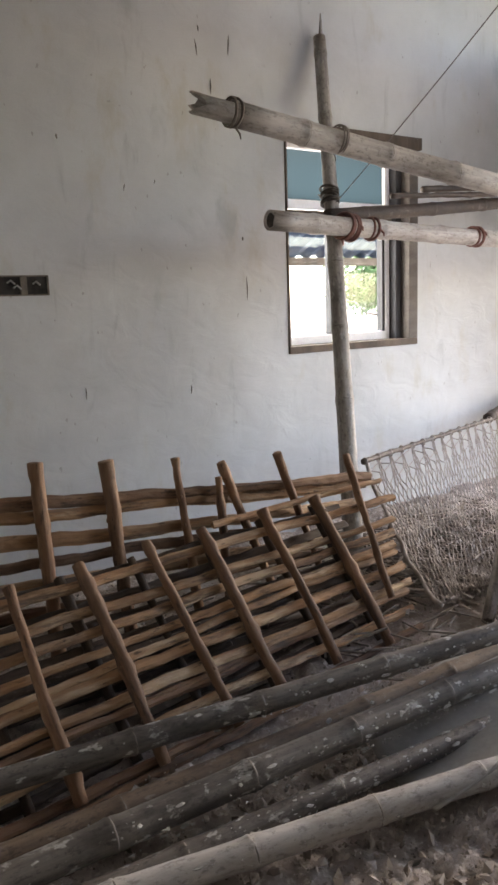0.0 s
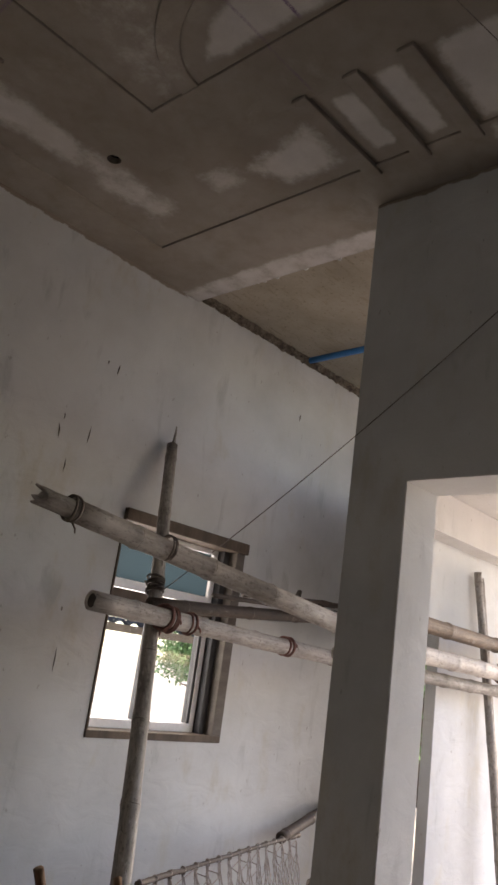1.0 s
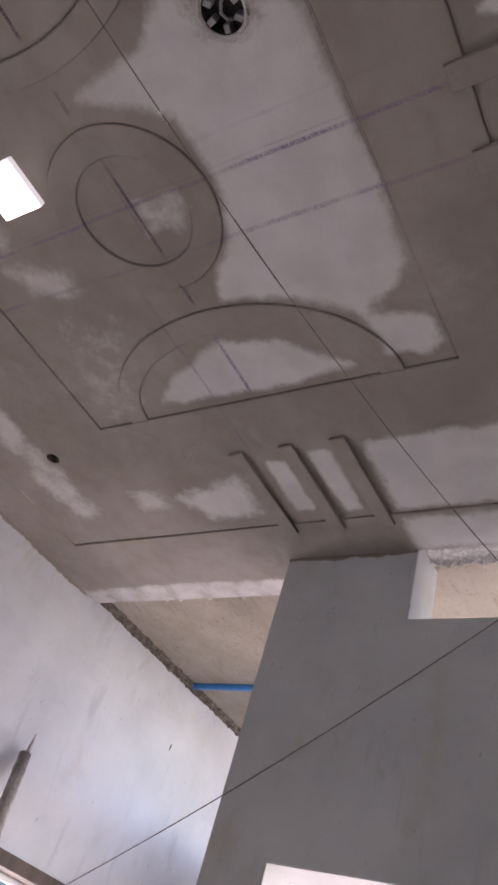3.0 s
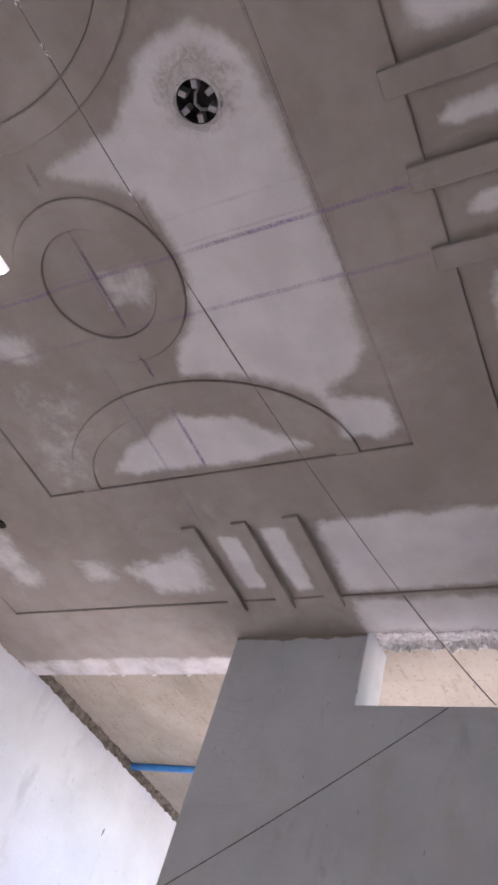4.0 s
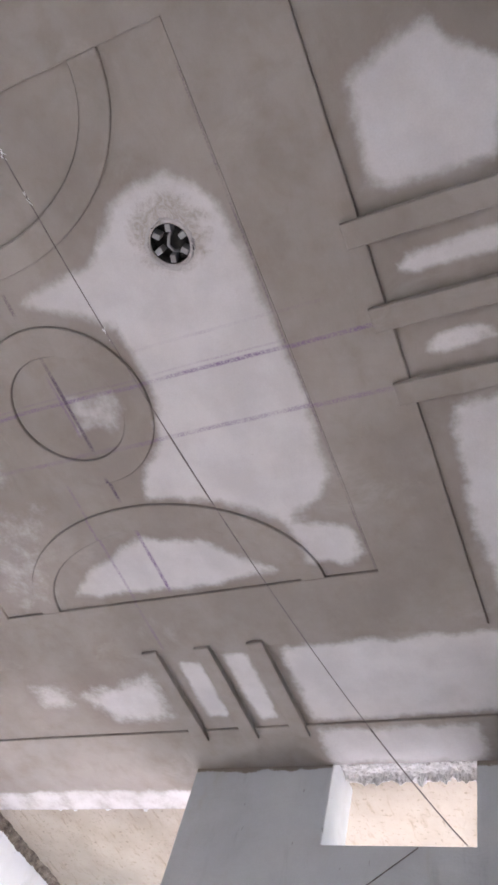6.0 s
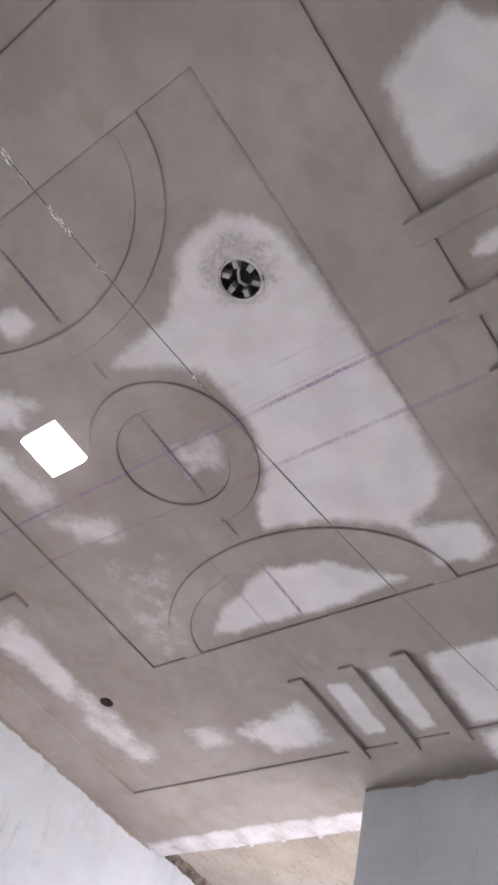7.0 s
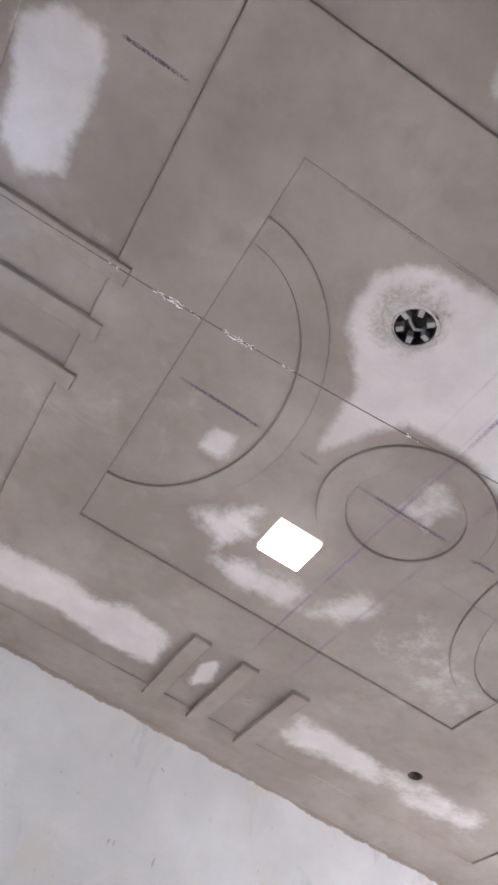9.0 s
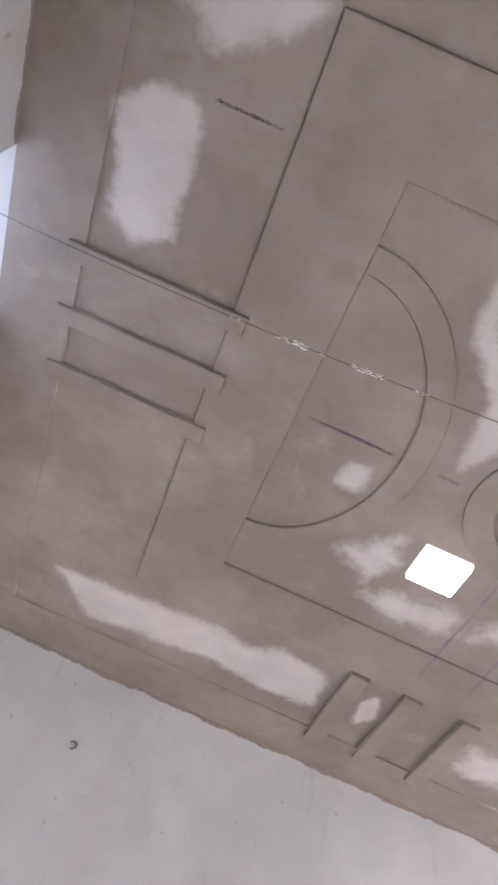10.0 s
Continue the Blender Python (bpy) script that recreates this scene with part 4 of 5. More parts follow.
part("rafter", boxes((1.2, 5.4, 4.05, 4.11, 1.50, 1.565)), M_WOOD, aw)
for x in (1.25, 5.35):
    part("post", boxes((x, x + 0.06, 4.05, 4.11, -0.15, 1.50)), M_WOOD, aw)


def tree(at, height, spread, low, seed, clumps, label):
    """Tapered trunk, forking limbs and a ragged crown of small leaves."""
    rg = random.Random(seed)
    t = thing("tree", label, "tree", pose(*at))
    bm = bmesh.new()
    tips = []
    rings(bm, [(0, 0, 0), (0.05, 0.02, height * 0.25), (0.02, -0.05, height * 0.5), (0.06, 0.0, height * 0.75)], [0.13, 0.10, 0.075, 0.04], 8)
    for k in range(11):
        w, z = rg.uniform(0, 6.28), height * rg.uniform(0.22, 0.7)
        d = Vector((math.cos(w), math.sin(w), rg.uniform(0.2, 0.7))) * spread * rg.uniform(0.5, 0.9)
        p = Vector((0.03, 0, z))
        rings(bm, [p, p + d * 0.5 + Vector((0, 0, 0.05)), p + d], [0.045, 0.028, 0.012], 6)
        tips += [p + d, p + d * 0.7, p + d * 0.45]
    part("trunk", bm, M_WOOD, t, smooth=True)
    verts, faces = [], []
    for k in range(clumps):
        c = rg.choice(tips) + Vector((rg.gauss(0, 0.24), rg.gauss(0, 0.24), rg.gauss(0, 0.22))) * spread
        if c.z < low:
            c.z = low + rg.random() * 0.4
        for j in range(9):
            p = c + Vector((rg.gauss(0, 0.09), rg.gauss(0, 0.09), rg.gauss(0, 0.09)))
            a = Vector((rg.uniform(-1, 1), rg.uniform(-1, 1), rg.uniform(-1, 0.4))).normalized() * rg.uniform(0.06, 0.12)
            b = a.cross(Vector((rg.uniform(-1, 1), rg.uniform(-1, 1), rg.uniform(-1, 1)))).normalized() * 0.025
            i = len(verts)
            verts += [p, p + a * 0.5 + b, p + a, p + a * 0.5 - b]
            faces.append((i, i + 1, i + 2, i + 3))
    me = bpy.data.meshes.new("crown")
    me.from_pydata(verts, [], faces)
    me.materials.append(M_LEAF)
    crown = new("crown", me)
    crown.parent = t
    return t


tree((9.9, 9.0, -0.12), 2.7, 0.95, 1.25, 11, 900, "leafy green tree in the yard outside the window")
tree((9.6, 4.3, -0.12), 3.6, 1.5, 0.4, 12, 1300, "leafy green tree beside the veranda")
tree((12.5, 6.0, -0.12), 4.6, 1.8, 0.6, 13, 1200, "leafy green tree further off in the yard")

house = thing("house", "small pale plastered house across the yard", "house", pose(14.5, 24.0, -0.12))
part("wall", boxes((-3, 3, -2, 2, 0, 2.9)), M_WHITE_SLAB, house)
part("roof", boxes((-3.3, 3.3, -2.3, 2.3, 2.9, 3.1)), M_RAW, house)
part("door", boxes((-0.5, 0.4, -2.04, -2.0, 0, 2.0)), M_WOOD, house)
for x in (-2.2, 1.4):
    part("window", boxes((x, x + 0.8, -2.04, -2.0, 0.9, 1.9)), M_RUBBER, house)

# ---- scaffold ----
bamboo((1.455, 0.905, 0.0), (1.995, 1.705, 2.44), 0.044, 0.030, M_BAMBOO, "weathered grey bamboo upright leaning on the plaster wall", 0.34, 21, name="bamboo_upright")
bm = bmesh.new()
rings(bm, [(1.99, 1.69, 2.43), (2.0, 1.70, 2.50), (2.005, 1.705, 2.55)], [0.012, 0.007, 0.003], 5)
tagged(new("splintered_tip", mesh_of(bm, "splintered_tip", M_BAMBOO)), "thin splintered tip of the bamboo upright", "splinter")
rail = bamboo((0.685, 0.58, 1.720), (2.55, 0.58, 1.524), 0.0375, 0.041, M_BAMBOO_PALE, "grey bamboo rail with a broken open end", 0.40, 22, bow=0.003)
r6 = random.Random(14)
bm = bmesh.new()
tube = []
for rad, q in ((0.029, 0.05), (0.031, 0.02), (0.0295, -0.05), (0.030, -0.125), (0.024, -0.123), (0.022, -0.03)):
    tube.append([bm.verts.new((math.cos(w) * rad, math.sin(w) * rad, q + (0.02 * math.sin(2.5 * w) + r6.uniform(-0.008, 0.008) if q < -0.1 else 0.0))) for w in [2 * math.pi * k / 20 for k in range(20)]])
for la, lb in zip(tube, tube[1:]):
    for k in range(20):
        bm.faces.new((la[k], lb[k], lb[(k + 1) % 20], la[(k + 1) % 20]))
bm.faces.new(tube[-1])
part("broken_end", bm, M_BAMBOO_PALE, rail, "narrower split and jagged end", smooth=True)
bamboo((1.34, 1.28, 1.515), (4.2, 1.28, 1.43), 0.043, 0.041, M_BAMBOO_PALE, "pale grey bamboo rail with an open sawn end", 0.36, 23, bow=0.003)
bamboo((1.74, 1.375, 1.555), (3.6, 1.34, 1.735), 0.033, 0.030, M_DARK_POLE, "dark weathered bamboo pole behind the rail", 0.42, 24)
bamboo((2.30, 0.46, 0.0), (2.30, 0.46, 1.95), 0.040, 0.036, M_BAMBOO, "grey bamboo upright of the scaffold", 0.34, 25, name="bamboo_upright")
bamboo((2.36, 0.30, 1.47), (2.38, 0.76, 1.455), 0.036, 0.032, M_BAMBOO_DARK, "dark bamboo cross pole under the rails", 0.4, 26)
bamboo((2.5, 0.70, 1.695), (4.4, 0.64, 1.66), 0.045, 0.040, M_BROWN_RAIL, "brown split bamboo rail beyond the doorway", 0.5, 27)
bamboo((2.5, 0.62, 1.525), (4.5, 0.62, 1.50), 0.046, 0.042, M_BAMBOO_PALE, "pale bamboo rail beyond the doorway", 0.34, 28)
bamboo((2.5, 0.73, 1.44), (4.5, 0.70, 1.41), 0.036, 0.034, M_BAMBOO, "thin grey bamboo rail beyond the doorway", 0.34, 29)
bamboo((4.22, 0.70, 0.0), (3.97, 0.86, 2.12), 0.026, 0.024, M_BAMBOO, "thin grey bamboo upright leaning on the veranda wall", 0.34, 30, name="bamboo_upright")
bamboo((4.30, 0.72, 0.0), (4.03, 0.865, 2.09), 0.020, 0.020, M_BAMBOO, "second thin grey bamboo stick beside the upright", 0.34, 31, name="bamboo_upright")
lashing((1.795, 1.295, 1.50), (1, 0.1, -0.15), 0.056, 6, M_LASH, 1, 0.0062)
lashing((1.93, 1.285, 1.495), (1, 0, -0.1), 0.0485, 3, M_LASH, 2, 0.006)
lashing((2.66, 1.282, 1.475), (1, 0, -0.03), 0.0475, 5, M_LASH, 3)
lashing((1.824, 1.452, 1.66), (0.2, 0.31, 0.93), 0.0405, 6, M_HOLLOW_SHADE_CORD, 4, 0.006)
lashing((0.69, 0.58, 1.722), (1, 0, -0.09), 0.0395, 4, M_NODE, 5, 0.0034)
lashing((1.10, 0.58, 1.684), (1, 0, -0.09), 0.0425, 3, M_WIRE, 6, 0.003)
lashing((3.97, 0.66, 1.51), (1, 0, 0), 0.055, 4, M_LASH, 7)

cable = thing("ceiling_wire", "thin dark wire with lint, sagging below the ceiling between vents", "wire", pose(0, 0, 0))


def on_cable(q):
    p = Vector((-1.90, -0.292, 3.239)).lerp(Vector((1.80, -0.812, 3.044)), q)
    p.z -= 0.84 * q * (1 - q)
    return p


for name, q0, q1, r, mt in (("strand", 0.0, 1.0, 0.0014, M_WIRE), ("taped_length", 0.497, 0.552, 0.0021, M_WIRE), ("taped_length", 0.80, 1.0, 0.0023, M_WIRE)):
    bm = bmesh.new()
    rings(bm, [on_cable(q0 + (q1 - q0) * k / 50) for k in range(51)], [r] * 51, 6)
    part(name, bm, mt, cable, smooth=True)
r7 = random.Random(3)
for q, n, s in ((0.256, 12, 0.0058), (0.245, 7, 0.004), (0.292, 9, 0.0042), (0.300, 11, 0.005), (0.309, 8, 0.0042), (0.337, 6, 0.0036), (0.27, 5, 0.003), (0.425, 5, 0.003), (0.21, 4, 0.0028)):
    bm = bmesh.new()
    for k in range(n):
        p = on_cable(q + r7.uniform(-0.004, 0.004)) + Vector((0, r7.uniform(-1, 1), r7.uniform(-1, 1))) * s * 0.8
        d = Vector((1, r7.uniform(-0.7, 0.7), r7.uniform(-0.7, 0.7))) * s * 1.5
        rings(bm, [p - d, p, p + d], [0.0004, s * 0.28, 0.0004], 5)
    part("lint", bm, M_LINT, cable, "white fluff caught on the wire", smooth=True)
cord("slack_wire", "thin dark wire from the scaffold up to the vent", [(1.80, 1.38, 1.62), (1.735, 0.335, 2.245), (1.745, -0.66, 3.0)], 0.0021, M_WIRE, 0.012, 20)


offcuts = thing("stick_offcuts", "few dark sticks laid loose across the scaffold rails", "sticks", pose(0, 0, 0))
stick(offcuts, "loose_stick", (2.10, 1.33, 1.655), (3.3, 1.24, 1.72), 0.014, M_DARK_POLE, 201)
stick(offcuts, "loose_stick", (2.35, 1.36, 1.70), (3.2, 1.30, 1.765), 0.017, M_DARK_POLE, 202)
stick(offcuts, "loose_stick", (2.62, 1.22, 1.70), (2.92, 1.45, 1.80), 0.018, M_DARK_POLE, 203)

# ---- stick racks on the floor ----
RACK_N = Vector((0.05, -0.70, 0.72)).normalized()


def on_rack(x, s, out=0.0):
    b = Vector((x, 0.25 + 0.13 * x, 0.03))
    t = Vector((x + 0.03, 0.70 + 0.06 * x, 0.455 + 0.03 * max(x, 0)))
    return b.lerp(t, s) + RACK_N * out


def front_rack():
    rack = thing("stick_rack", "leaning rack of pale split slats nailed across brown sticks", "stick rack", pose(0, 0, 0))
    r = random.Random(31)
    for k, (left, right, end) in enumerate(((0.99, 0.955, 1.434), (0.865, 0.85, 1.45), (0.725, 0.70, 1.41), (0.60, 0.59, 1.385), (0.495, 0.485, 1.365), (0.38, 0.38, 1.36), (0.285, 0.28, 1.355), (0.20, 0.165, 1.335), (0.11, 0.085, 1.32), (0.025, 0.0, 1.31), (-0.05, -0.07, 1.30))):
        slat(rack, "crossbar", on_rack(-0.95 if k else 0.62, left + 0.5 * (left - right) if k else 0.97), on_rack(end, right), RACK_N, r.uniform(0.023, 0.031), r.uniform(0.017, 0.022), M_STICK_PALE if r.random() < 0.75 else M_STICK, 40 + k)
    for k, (q, end) in enumerate(((0.435, 1.37), (0.235, 1.30))):
        slat(rack, "crossbar", on_rack(-0.95 + r.uniform(0, 0.5), q + r.uniform(-0.02, 0.02), -0.012), on_rack(end, q + r.uniform(-0.02, 0.02), -0.012), RACK_N, r.uniform(0.018, 0.026), 0.012, M_STICK if k % 2 else M_STICK_PALE, 60 + k)
    for k, (x, top, xb, low) in enumerate(((-0.78, 0.93, -0.76, 0.0), (-0.56, 0.92, -0.53, 0.0), (-0.33, 0.91, -0.30, 0.0), (-0.10, 0.91, -0.072, -0.04), (0.117, 0.935, 0.168, -0.05), (0.353, 0.955, 0.42, -0.05), (0.545, 0.935, 0.61, 0.0), (0.80, 0.943, 0.854, 0.0), (1.06, 0.94, 1.105, -0.04), (1.282, 1.156, 1.202, 0.2))):
        stick(rack, "upright", on_rack(xb, low, 0.03), on_rack(x, top, 0.034), 0.0175 if k < 9 else 0.015, M_STICK, 70 + k)
    return rack


def under_rack():
    rack = thing("stick_rack", "stacked rack under the leaning one, its sticks darkened as if in shade", "stick rack", pose(0, 0, 0))
    r = random.Random(33)
    # Slats coloured dark so the gaps above them read as shade.
    for k in range(9):
        s = 0.06 + 0.105 * k
        slat(rack, "crossbar", on_rack(-0.95, s + r.uniform(-0.02, 0.02), -0.075), on_rack(1.22 + r.uniform(-0.04, 0.04), s + r.uniform(-0.03, 0.02), -0.075), RACK_N, r.uniform(0.026, 0.036), 0.016, M_STICK_SHADE, 240 + k)
    for k in range(8):
        x = -0.7 + 0.26 * k + r.uniform(-0.04, 0.04)
        stick(rack, "upright", on_rack(x + 0.05, 0.03, -0.045), on_rack(x, 0.95, -0.045), 0.015, M_STICK_SHADE, 260 + k)
    return rack


def back_rack():
    rack = thing("stick_rack", "upright rack of thick brown sticks behind the leaning one", "stick rack", pose(0, 0, 0))
    r = random.Random(32)
    for k, (za, zb, end) in enumerate(((0.706, 0.472, 1.50), (0.634, 0.425, 1.49), (0.575, 0.372, 1.45), (0.485, 0.32, 1.28), (0.40, 0.25, 1.28), (0.30, 0.18, 1.25))):
        slat(rack, "crossbar", (-0.95, 0.875, za), (end, 0.885, zb), (0, -1, 0.1), 0.042 if k < 3 else 0.036, 0.022, M_STICK_PALE if k in (1, 2, 4) else M_STICK, 90 + k)
    for k, (x, z, lean, rad) in enumerate(((-0.55, 0.80, 0.0, 0.025), (-0.2, 0.76, 0.0, 0.025), (0.114, 0.73, 0.02, 0.025), (0.341, 0.702, 0.05, 0.022), (0.589, 0.675, 0.08, 0.0165), (0.742, 0.588, 0.04, 0.014), (0.775, 0.637, 0.24, 0.0155), (1.01, 0.632, 0.25, 0.0155))):
        stick(rack, "upright", (x + lean, 0.835, 0.02), (x, 0.84, z), rad, M_STICK, 110 + k)
    return rack


front_rack()
under_rack()
back_rack()
# Added dark poles fill the space under the racks and darken its gaps.
r3 = random.Random(8)
for k in range(11):
    x = -0.75 + 0.2 * k
    y = r3.uniform(0.55, 0.95)
    low = 0.05 + 0.16 * max(0.0, y - 0.5)
    bamboo((x, y, low), (x + 0.9, y + r3.uniform(-0.08, 0.10), low + 0.06 * r3.random()), r3.uniform(0.018, 0.03), r3.uniform(0.016, 0.028), M_DARK_POLE, "dark bamboo offcut added to fill the dark gaps under the racks", 0.3, 130 + k, group="offcuts under the racks", name="bamboo_offcut")

# bamboo logs on the floor in front
M_CRUST = mat_simple("splashed_cement", (0.34, 0.33, 0.31), (0.52, 0.51, 0.48), 40, 0.95, 0.6)


def crust(pole, mid, spread, radius, count, seed):
    """Dried cement splashes clinging to a pole."""
    rg = random.Random(seed)
    bm = bmesh.new()
    for k in range(int(count * 1.2)):
        z, w = rg.gauss(mid, spread), rg.uniform(0, 6.28)
        s = 0.001 + 0.0055 * rg.random() ** 3
        mm = pose(math.cos(w) * radius, math.sin(w) * radius, z, 0, 0, math.degrees(w)) @ Matrix.Diagonal((0.0016, s, s * rg.uniform(0.7, 3.0), 1))
        bmesh.ops.create_icosphere(bm, subdivisions=1, radius=1.0, matrix=mm)
    for v in bm.verts:
        v.co += Vector((rg.uniform(-1, 1), rg.uniform(-1, 1), rg.uniform(-1, 1))) * 0.0014
    tagged(part("cement_splash", bm, M_CRUST, pole, "dried pale cement splashes"), kind="stuff")


crust(bamboo((-1.1, 0.42, 0.10), (1.75, -0.20, 0.245), 0.029, 0.031, M_BAMBOO_DARK, "grey cement-stained bamboo lying on the heap of poles", 0.36, 51, group="poles on the floor"), 1.9, 0.6, 0.03, 160, 51)
crust(bamboo((-0.9, 0.10, 0.085), (1.9, -0.03, 0.125), 0.029, 0.032, M_BROWN_RAIL, "brownish grey bamboo lying on the floor", 0.33, 52, group="poles on the floor"), 1.6, 0.6, 0.031, 70, 52)
crust(bamboo((-1.2, 0.02, 0.075), (1.85, -0.15, 0.13), 0.034, 0.036, M_BAMBOO_DARK, "thick dark bamboo splashed with cement on the floor", 0.30, 53, group="poles on the floor"), 1.9, 0.45, 0.0355, 420, 53)
crust(bamboo((-1.0, -0.03, 0.05), (0.95, -0.19, 0.055), 0.028, 0.026, M_BAMBOO_DARK, "dark split bamboo at the foot of the heap", 0.4, 54, group="poles on the floor"), 1.5, 0.4, 0.027, 200, 54)
crust(bamboo((-0.75, 0.0, 0.05), (1.55, -0.50, 0.055), 0.031, 0.033, M_BAMBOO_PALE, "clean pale grey bamboo lying on the rubble", 0.27, 55, group="poles on the floor"), 0.9, 0.5, 0.032, 60, 55)
bamboo((1.47, 0.25, 0.05), (2.18, 0.62, 0.55), 0.022, 0.020, M_BAMBOO_DARK, "grey bamboo stick leaning by the rope net", 0.4, 56)
bamboo((3.20, 1.60, 0.44), (3.88, 1.725, 0.58), 0.032, 0.032, M_DARK_POLE, "dark bamboo stub resting by the far wall", 0.3, 57)

# warped grey sheet beside the logs
bm = bmesh.new()
bmesh.ops.create_grid(bm, x_segments=24, y_segments=16, size=0.5)
for v in bm.verts:
    u, w = v.co.x, v.co.y
    v.co = Vector((1.0 + u * 0.80 + 0.1 * w, -0.15 + w * 0.40 * (1 - 0.5 * abs(u + 0.1) ** 1.5), 0.05 + 0.05 * math.sin(u * 4 + 1) + 0.04 * w * w * 4))
bmesh.ops.solidify(bm, geom=bm.faces[:], thickness=0.006)
tagged(new("grey_sheet", mesh_of(bm, "grey_sheet", M_SHEET, True)), "warped dull grey sheet lying on the rubble by the poles", "sheet")


# ---- rope net ----
net = thing("rope_net", "sagging grey rope net hung from a thin pole", "net", pose(0, 0, 0))
r4 = random.Random(17)
stick(net, "top_pole", (1.62, 1.03, 0.485), (3.45, 1.66, 0.44), 0.012, M_DARK_POLE, 61)


def net_point(u, v):
    top = Vector((1.64, 1.037, 0.475)).lerp(Vector((3.4, 1.64, 0.43)), u)
    low = Vector((1.37, 0.37, 0.07)).lerp(Vector((2.10, 0.47, 0.11)), u)
    p = top.lerp(low, v)
    p.z -= 0.13 * math.sin(math.pi * v) * (0.4 + 0.6 * math.sin(math.pi * u))
    p.z += 0.035 * noise.noise(Vector((u * 5, v * 4, 2.0))) * math.sin(math.pi * v)
    p.z = max(p.z, heap(p.x, p.y) + 0.085)
    return p


bm = bmesh.new()
for k in range(84):
    cs = []
    for j in range(43):
        v = j / 42
        swing = abs((v * 10.5 + 0.5 * (k % 2)) % 1.0 * 2 - 1) * 2 - 1
        u = (k + 0.5 + 0.46 * swing) / 84
        u += 0.03 * noise.noise(Vector((u * 7, v * 3, 5.0))) + 0.004 * r4.uniform(-1, 1)
        u += (round(u * 15) / 15 - u) * max(0.0, 1 - v / 0.2) * 0.9
        cs.append(net_point(min(max(u, 0), 1), v) + Vector((r4.uniform(-1, 1), r4.uniform(-1, 1), r4.uniform(-1, 1))) * 0.0028)
    rings(bm, cs, [0.0026] * 43, 5)
tagged(part("netting", bm, M_ROPE, net, "criss-cross dusty rope strands", smooth=True), kind="stuff")
bm = bmesh.new()
rings(bm, [net_point(0.0, j / 14) + Vector((r4.uniform(-1, 1), r4.uniform(-1, 1), 0)) * 0.008 for j in range(15)], [0.009] * 15, 6)
part("edge_rope", bm, M_ROPE, net, "thicker rope along the net's edge", smooth=True)
for k in range(16):
    u = k / 15
    c = net_point(u, 0)
    bm = bmesh.new()
    cs = [c + Vector((0.0, math.cos(w) * 0.0155, math.sin(w) * 0.0155 + 0.008)) for w in [i * math.pi / 5 for i in range(11)]]
    rings(bm, cs, [0.0032] * 11, 5, False)
    part("knot_loop", bm, M_ROPE, net, "rope loop tied round the pole", smooth=True)

# ---- fixtures and marks on the plaster ----
sb = thing("switch_box", "two-gang switch box recess in broken plaster, its dark inside painted on a plate", "switch box", pose(0.33, YA, 1.24))
# Black plate on the wall face stands for the shaded inside of the recess.
part("recess_dark_plate", boxes((0.0, 0.215, -0.003, -0.001, 0.0, 0.078)), M_BLACK, sb)
for x0, x1, z0, z1 in ((0.0, 0.215, 0.074, 0.080), (0.0, 0.215, -0.002, 0.004), (0.210, 0.217, 0.0, 0.078), (0.098, 0.125, 0.0, 0.078)):
    part("box_edge", boxes((x0, x1, -0.010, -0.003, z0, z1), bevel=0.001), M_NODE, sb)
for x, z in ((0.045, 0.05), (0.07, 0.03), (0.15, 0.045)):
    bm = bmesh.new()
    rings(bm, [(x, -0.004, z), (x + 0.012, -0.012, z + 0.01), (x + 0.03, -0.008, z - 0.005)], [0.004] * 3, 6)
    part("mortar_lump", bm, M_STEEL, sb, "grey mortar lump")


M_CHIP = mat_simple("gouged_plaster", (0.17, 0.155, 0.14), (0.30, 0.285, 0.265), 30, 0.95)


def chip(x, z, w, h, tilt=0.0):
    """A shallow gouge or dirt streak in the plaster."""
    bm = bmesh.new()
    rg = random.Random(int(x * 997 + z * 131))
    n = 9
    pts = []
    for k in range(n):
        q = 2 * math.pi * k / n
        s = rg.uniform(0.6, 1.1)
        pts.append(Vector((math.cos(q) * w * 0.7 * s, 0, math.sin(q) * h * s)))
    mid = bm.verts.new((0, -0.0075, 0))
    vs = [bm.verts.new((p.x, -0.0005, p.z)) for p in pts]
    for k in range(n):
        bm.faces.new((mid, vs[(k + 1) % n], vs[k]))
    ob = new("wall_chip", mesh_of(bm, "wall_chip", M_CHIP))
    ob.matrix_basis = pose(x, YA, z, 0, tilt, 0)
    return tagged(ob, "small dark gouge in the plaster wall", "wall mark", "plaster gouges", "structure")


for x, z, w, h, tl in ((1.49, 2.34, 0.006, 0.05, 4), (1.315, 2.31, 0.004, 0.045, -8), (1.33, 2.39, 0.003, 0.02, -5), (0.63, 1.87, 0.008, 0.013, 0), (1.535, 1.485, 0.009, 0.013, 0), (1.21, 0.79, 0.004, 0.03, 6), (1.385, 2.15, 0.003, 0.04, 2), (0.68, 0.82, 0.003, 0.03, 0), (1.59, 2.735, 0.007, 0.04, 8), (1.52, 2.75, 0.005, 0.012, 0), (3.10, 2.98, 0.013, 0.026, 5), (1.55, 1.25, 0.003, 0.06, 0), (0.92, 1.69, 0.004, 0.02, 15), (1.07, 1.72, 0.003, 0.012, 20)):
    chip(x, z, w, h, tl)

bm = bmesh.new()
bend = [radians(-60 + 240 * k / 14) for k in range(15)]
rings(bm, [(0.015 * math.cos(w), -0.004, 0.018 * math.sin(w)) for w in bend], [0.003 + 0.0025 * math.sin(math.pi * k / 14) for k in range(15)], 6)
plug = solid("wall_hook", bm, M_NODE, "small dark bent hook in the plaster wall", "hook", "", True)
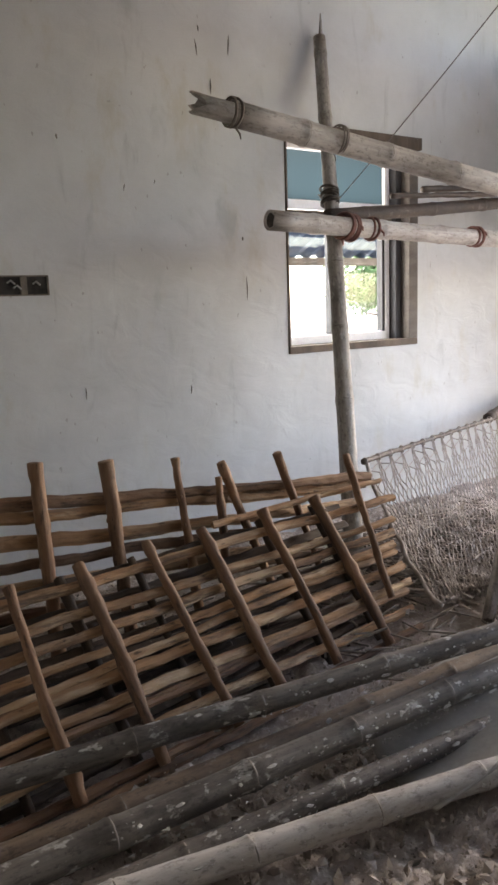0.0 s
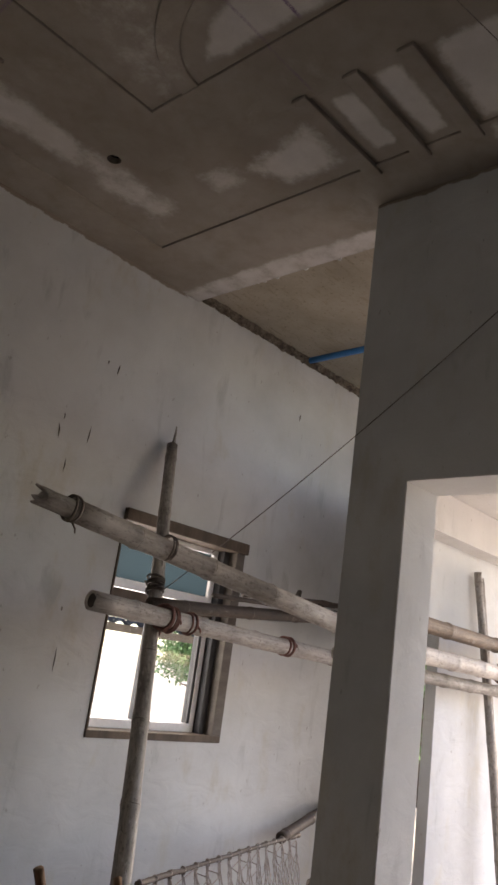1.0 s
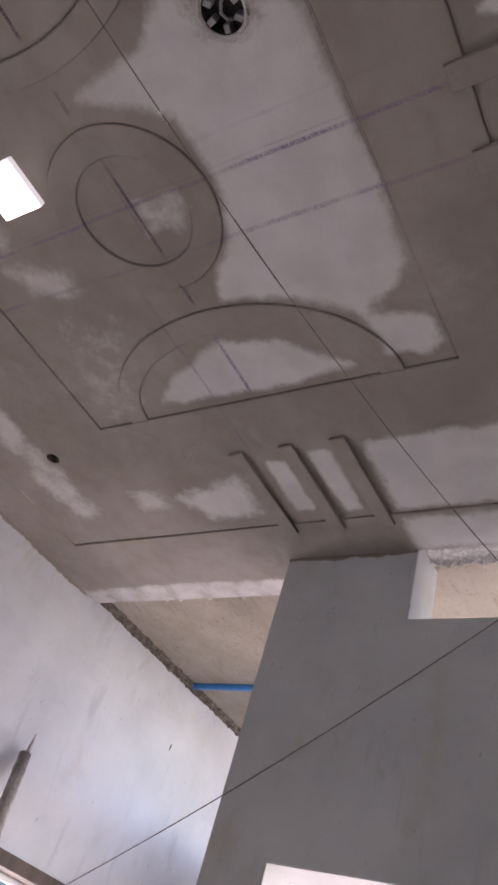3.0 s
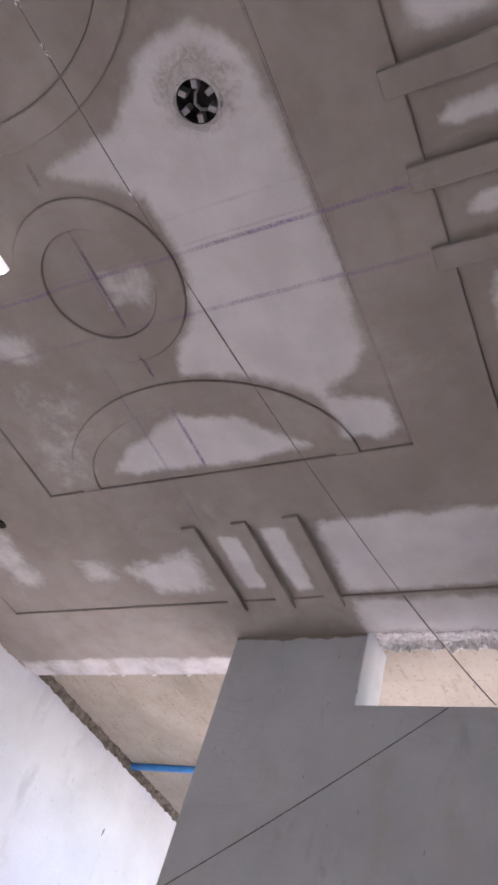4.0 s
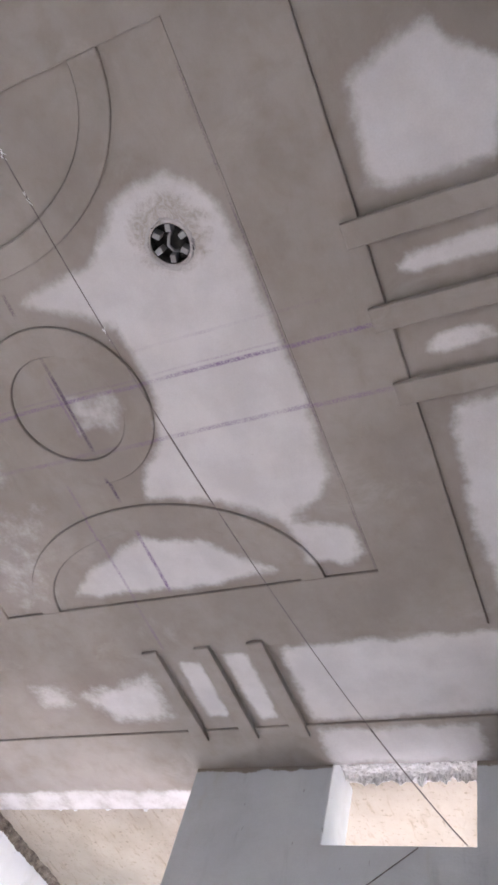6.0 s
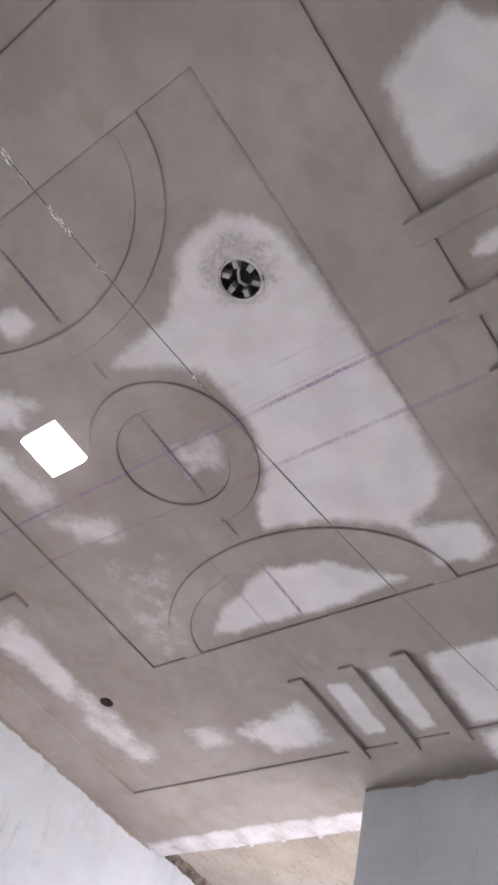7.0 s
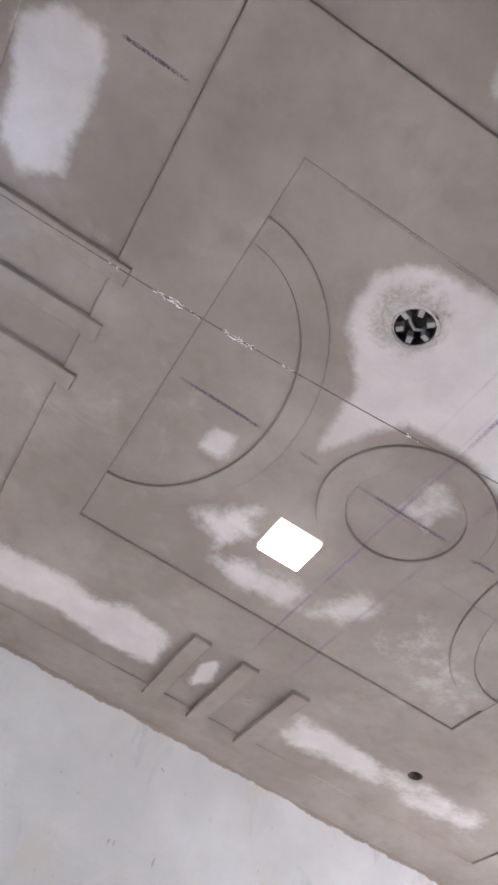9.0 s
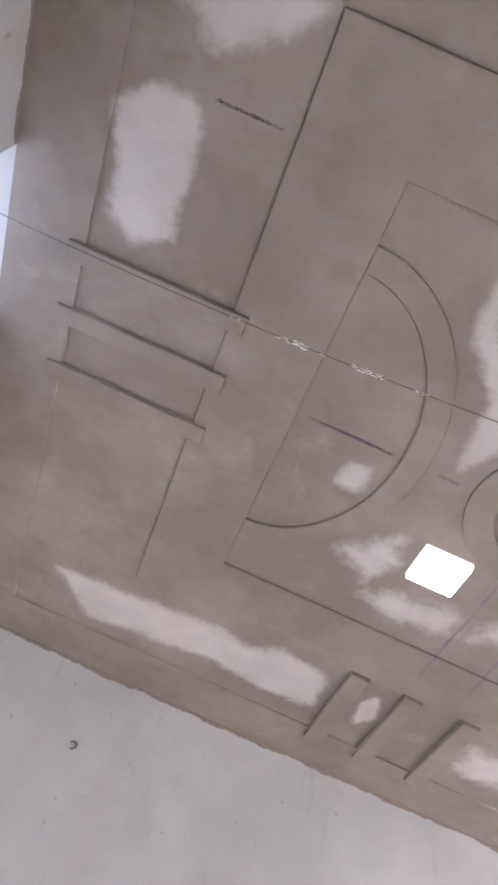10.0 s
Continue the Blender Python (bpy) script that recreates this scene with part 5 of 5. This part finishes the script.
plug.matrix_basis = pose(-1.128, YA, 2.985, 0, 40, 0)

# ---- clutter beyond the doorway ----
rs = random.Random(91)
bm = bmesh.new()
bmesh.ops.create_icosphere(bm, subdivisions=4, radius=1.0)
for v in bm.verts:
    p = v.co.copy()
    k = 1 + 0.28 * noise.fractal(p * 2.2, 0.8, 2.0, 4) + 0.10 * abs(noise.noise(p * 6))
    v.co = Vector((p.x * 0.20 * k, p.y * 0.15 * k, max(-0.10, p.z * 0.13 * k)))
sack = solid("plastic_sack", bm, M_CLOTH, "crumpled white plastic sack on the floor past the doorway", "sack", "", True)
sack.matrix_basis = pose(2.42, 0.12, 0.11, 0, 0, 25)
for x, y, a, n in ((2.75, 0.30, 20, 0.8), (2.9, 0.22, -12, 0.7), (2.62, 0.38, 48, 0.6)):
    board = solid("scrap_board", boxes((-n / 2, n / 2, -0.045, 0.045, 0.0, 0.022), bevel=0.003), M_WOOD, "dirty brown offcut board on the floor past the doorway", "board", "", group="scrap boards")
    board.matrix_basis = pose(x, y, heap(x, y) + 0.02 + 0.024 * rs.random(), 3, 2, a)

# ---- rubble on the floor ----
bm = bmesh.new()
r5 = random.Random(77)
verts, faces = [], []
for k in range(9000):
    x, y = (r5.uniform(-1.3, 3.0), r5.uniform(-1.0, 1.7)) if k < 4500 else (r5.uniform(-0.4, 1.5), r5.uniform(-0.75, 0.1))
    s = 0.003 + 0.013 * r5.random() ** 5
    q = pose(x, y, heap(x, y) + s * 0.1, r5.uniform(0, 360), r5.uniform(0, 360), r5.uniform(0, 360)) @ Matrix.Diagonal((s * r5.uniform(0.6, 1.8), s, s * r5.uniform(0.4, 0.9), 1))
    i = len(verts)
    verts += [q @ (Vector(c) * r5.uniform(0.7, 1.25)) for c in ((1, 0, 0.2), (-0.9, 0.2, 0), (0.1, 1, -0.2), (0, -1, 0.1), (0.1, 0, 0.8), (0, 0.1, -0.8))]
    faces += [(i + a, i + b, i + c) for a, b, c in ((0, 2, 4), (2, 1, 4), (1, 3, 4), (3, 0, 4), (2, 0, 5), (1, 2, 5), (3, 1, 5), (0, 3, 5))]
me = bpy.data.meshes.new("rubble")
me.from_pydata(verts, [], faces)
me.materials.append(M_CHUNK)
bm.free()
tagged(new("rubble", me), "scattered broken plaster and brick crumbs on the floor", "rubble", kind="stuff")

verts, faces = [], []
for k in range(800):
    x, y = r5.gauss(1.85, 0.45), r5.gauss(0.66, 0.22)
    if y > 1.65 or (1.72 < x < 2.05 and y < 0.40):
        continue
    d = Vector((r5.uniform(-1, 1), r5.uniform(-1, 1), r5.uniform(-0.08, 0.12))).normalized() * r5.uniform(0.03, 0.17)
    b = d.cross(Vector((0, 0, 1))).normalized() * r5.uniform(0.001, 0.005)
    c = Vector((0, 0, 0.006))
    p = Vector((x, y, heap(x, y) + 0.012 + 0.035 * r5.random()))
    i = len(verts)
    verts += [p + b, p - b, p + d - b, p + d + b, p + b + c, p - b + c, p + d - b + c, p + d + b + c]
    faces += [tuple(i + j for j in q) for q in ((0, 1, 2, 3), (7, 6, 5, 4), (0, 4, 5, 1), (1, 5, 6, 2), (2, 6, 7, 3), (3, 7, 4, 0))]
me = bpy.data.meshes.new("wood_scraps")
me.from_pydata(verts, [], faces)
me.materials.append(M_SCRAP)
tagged(new("wood_scraps", me), "heap of grey splinters and twigs under the net", "scraps", kind="stuff")
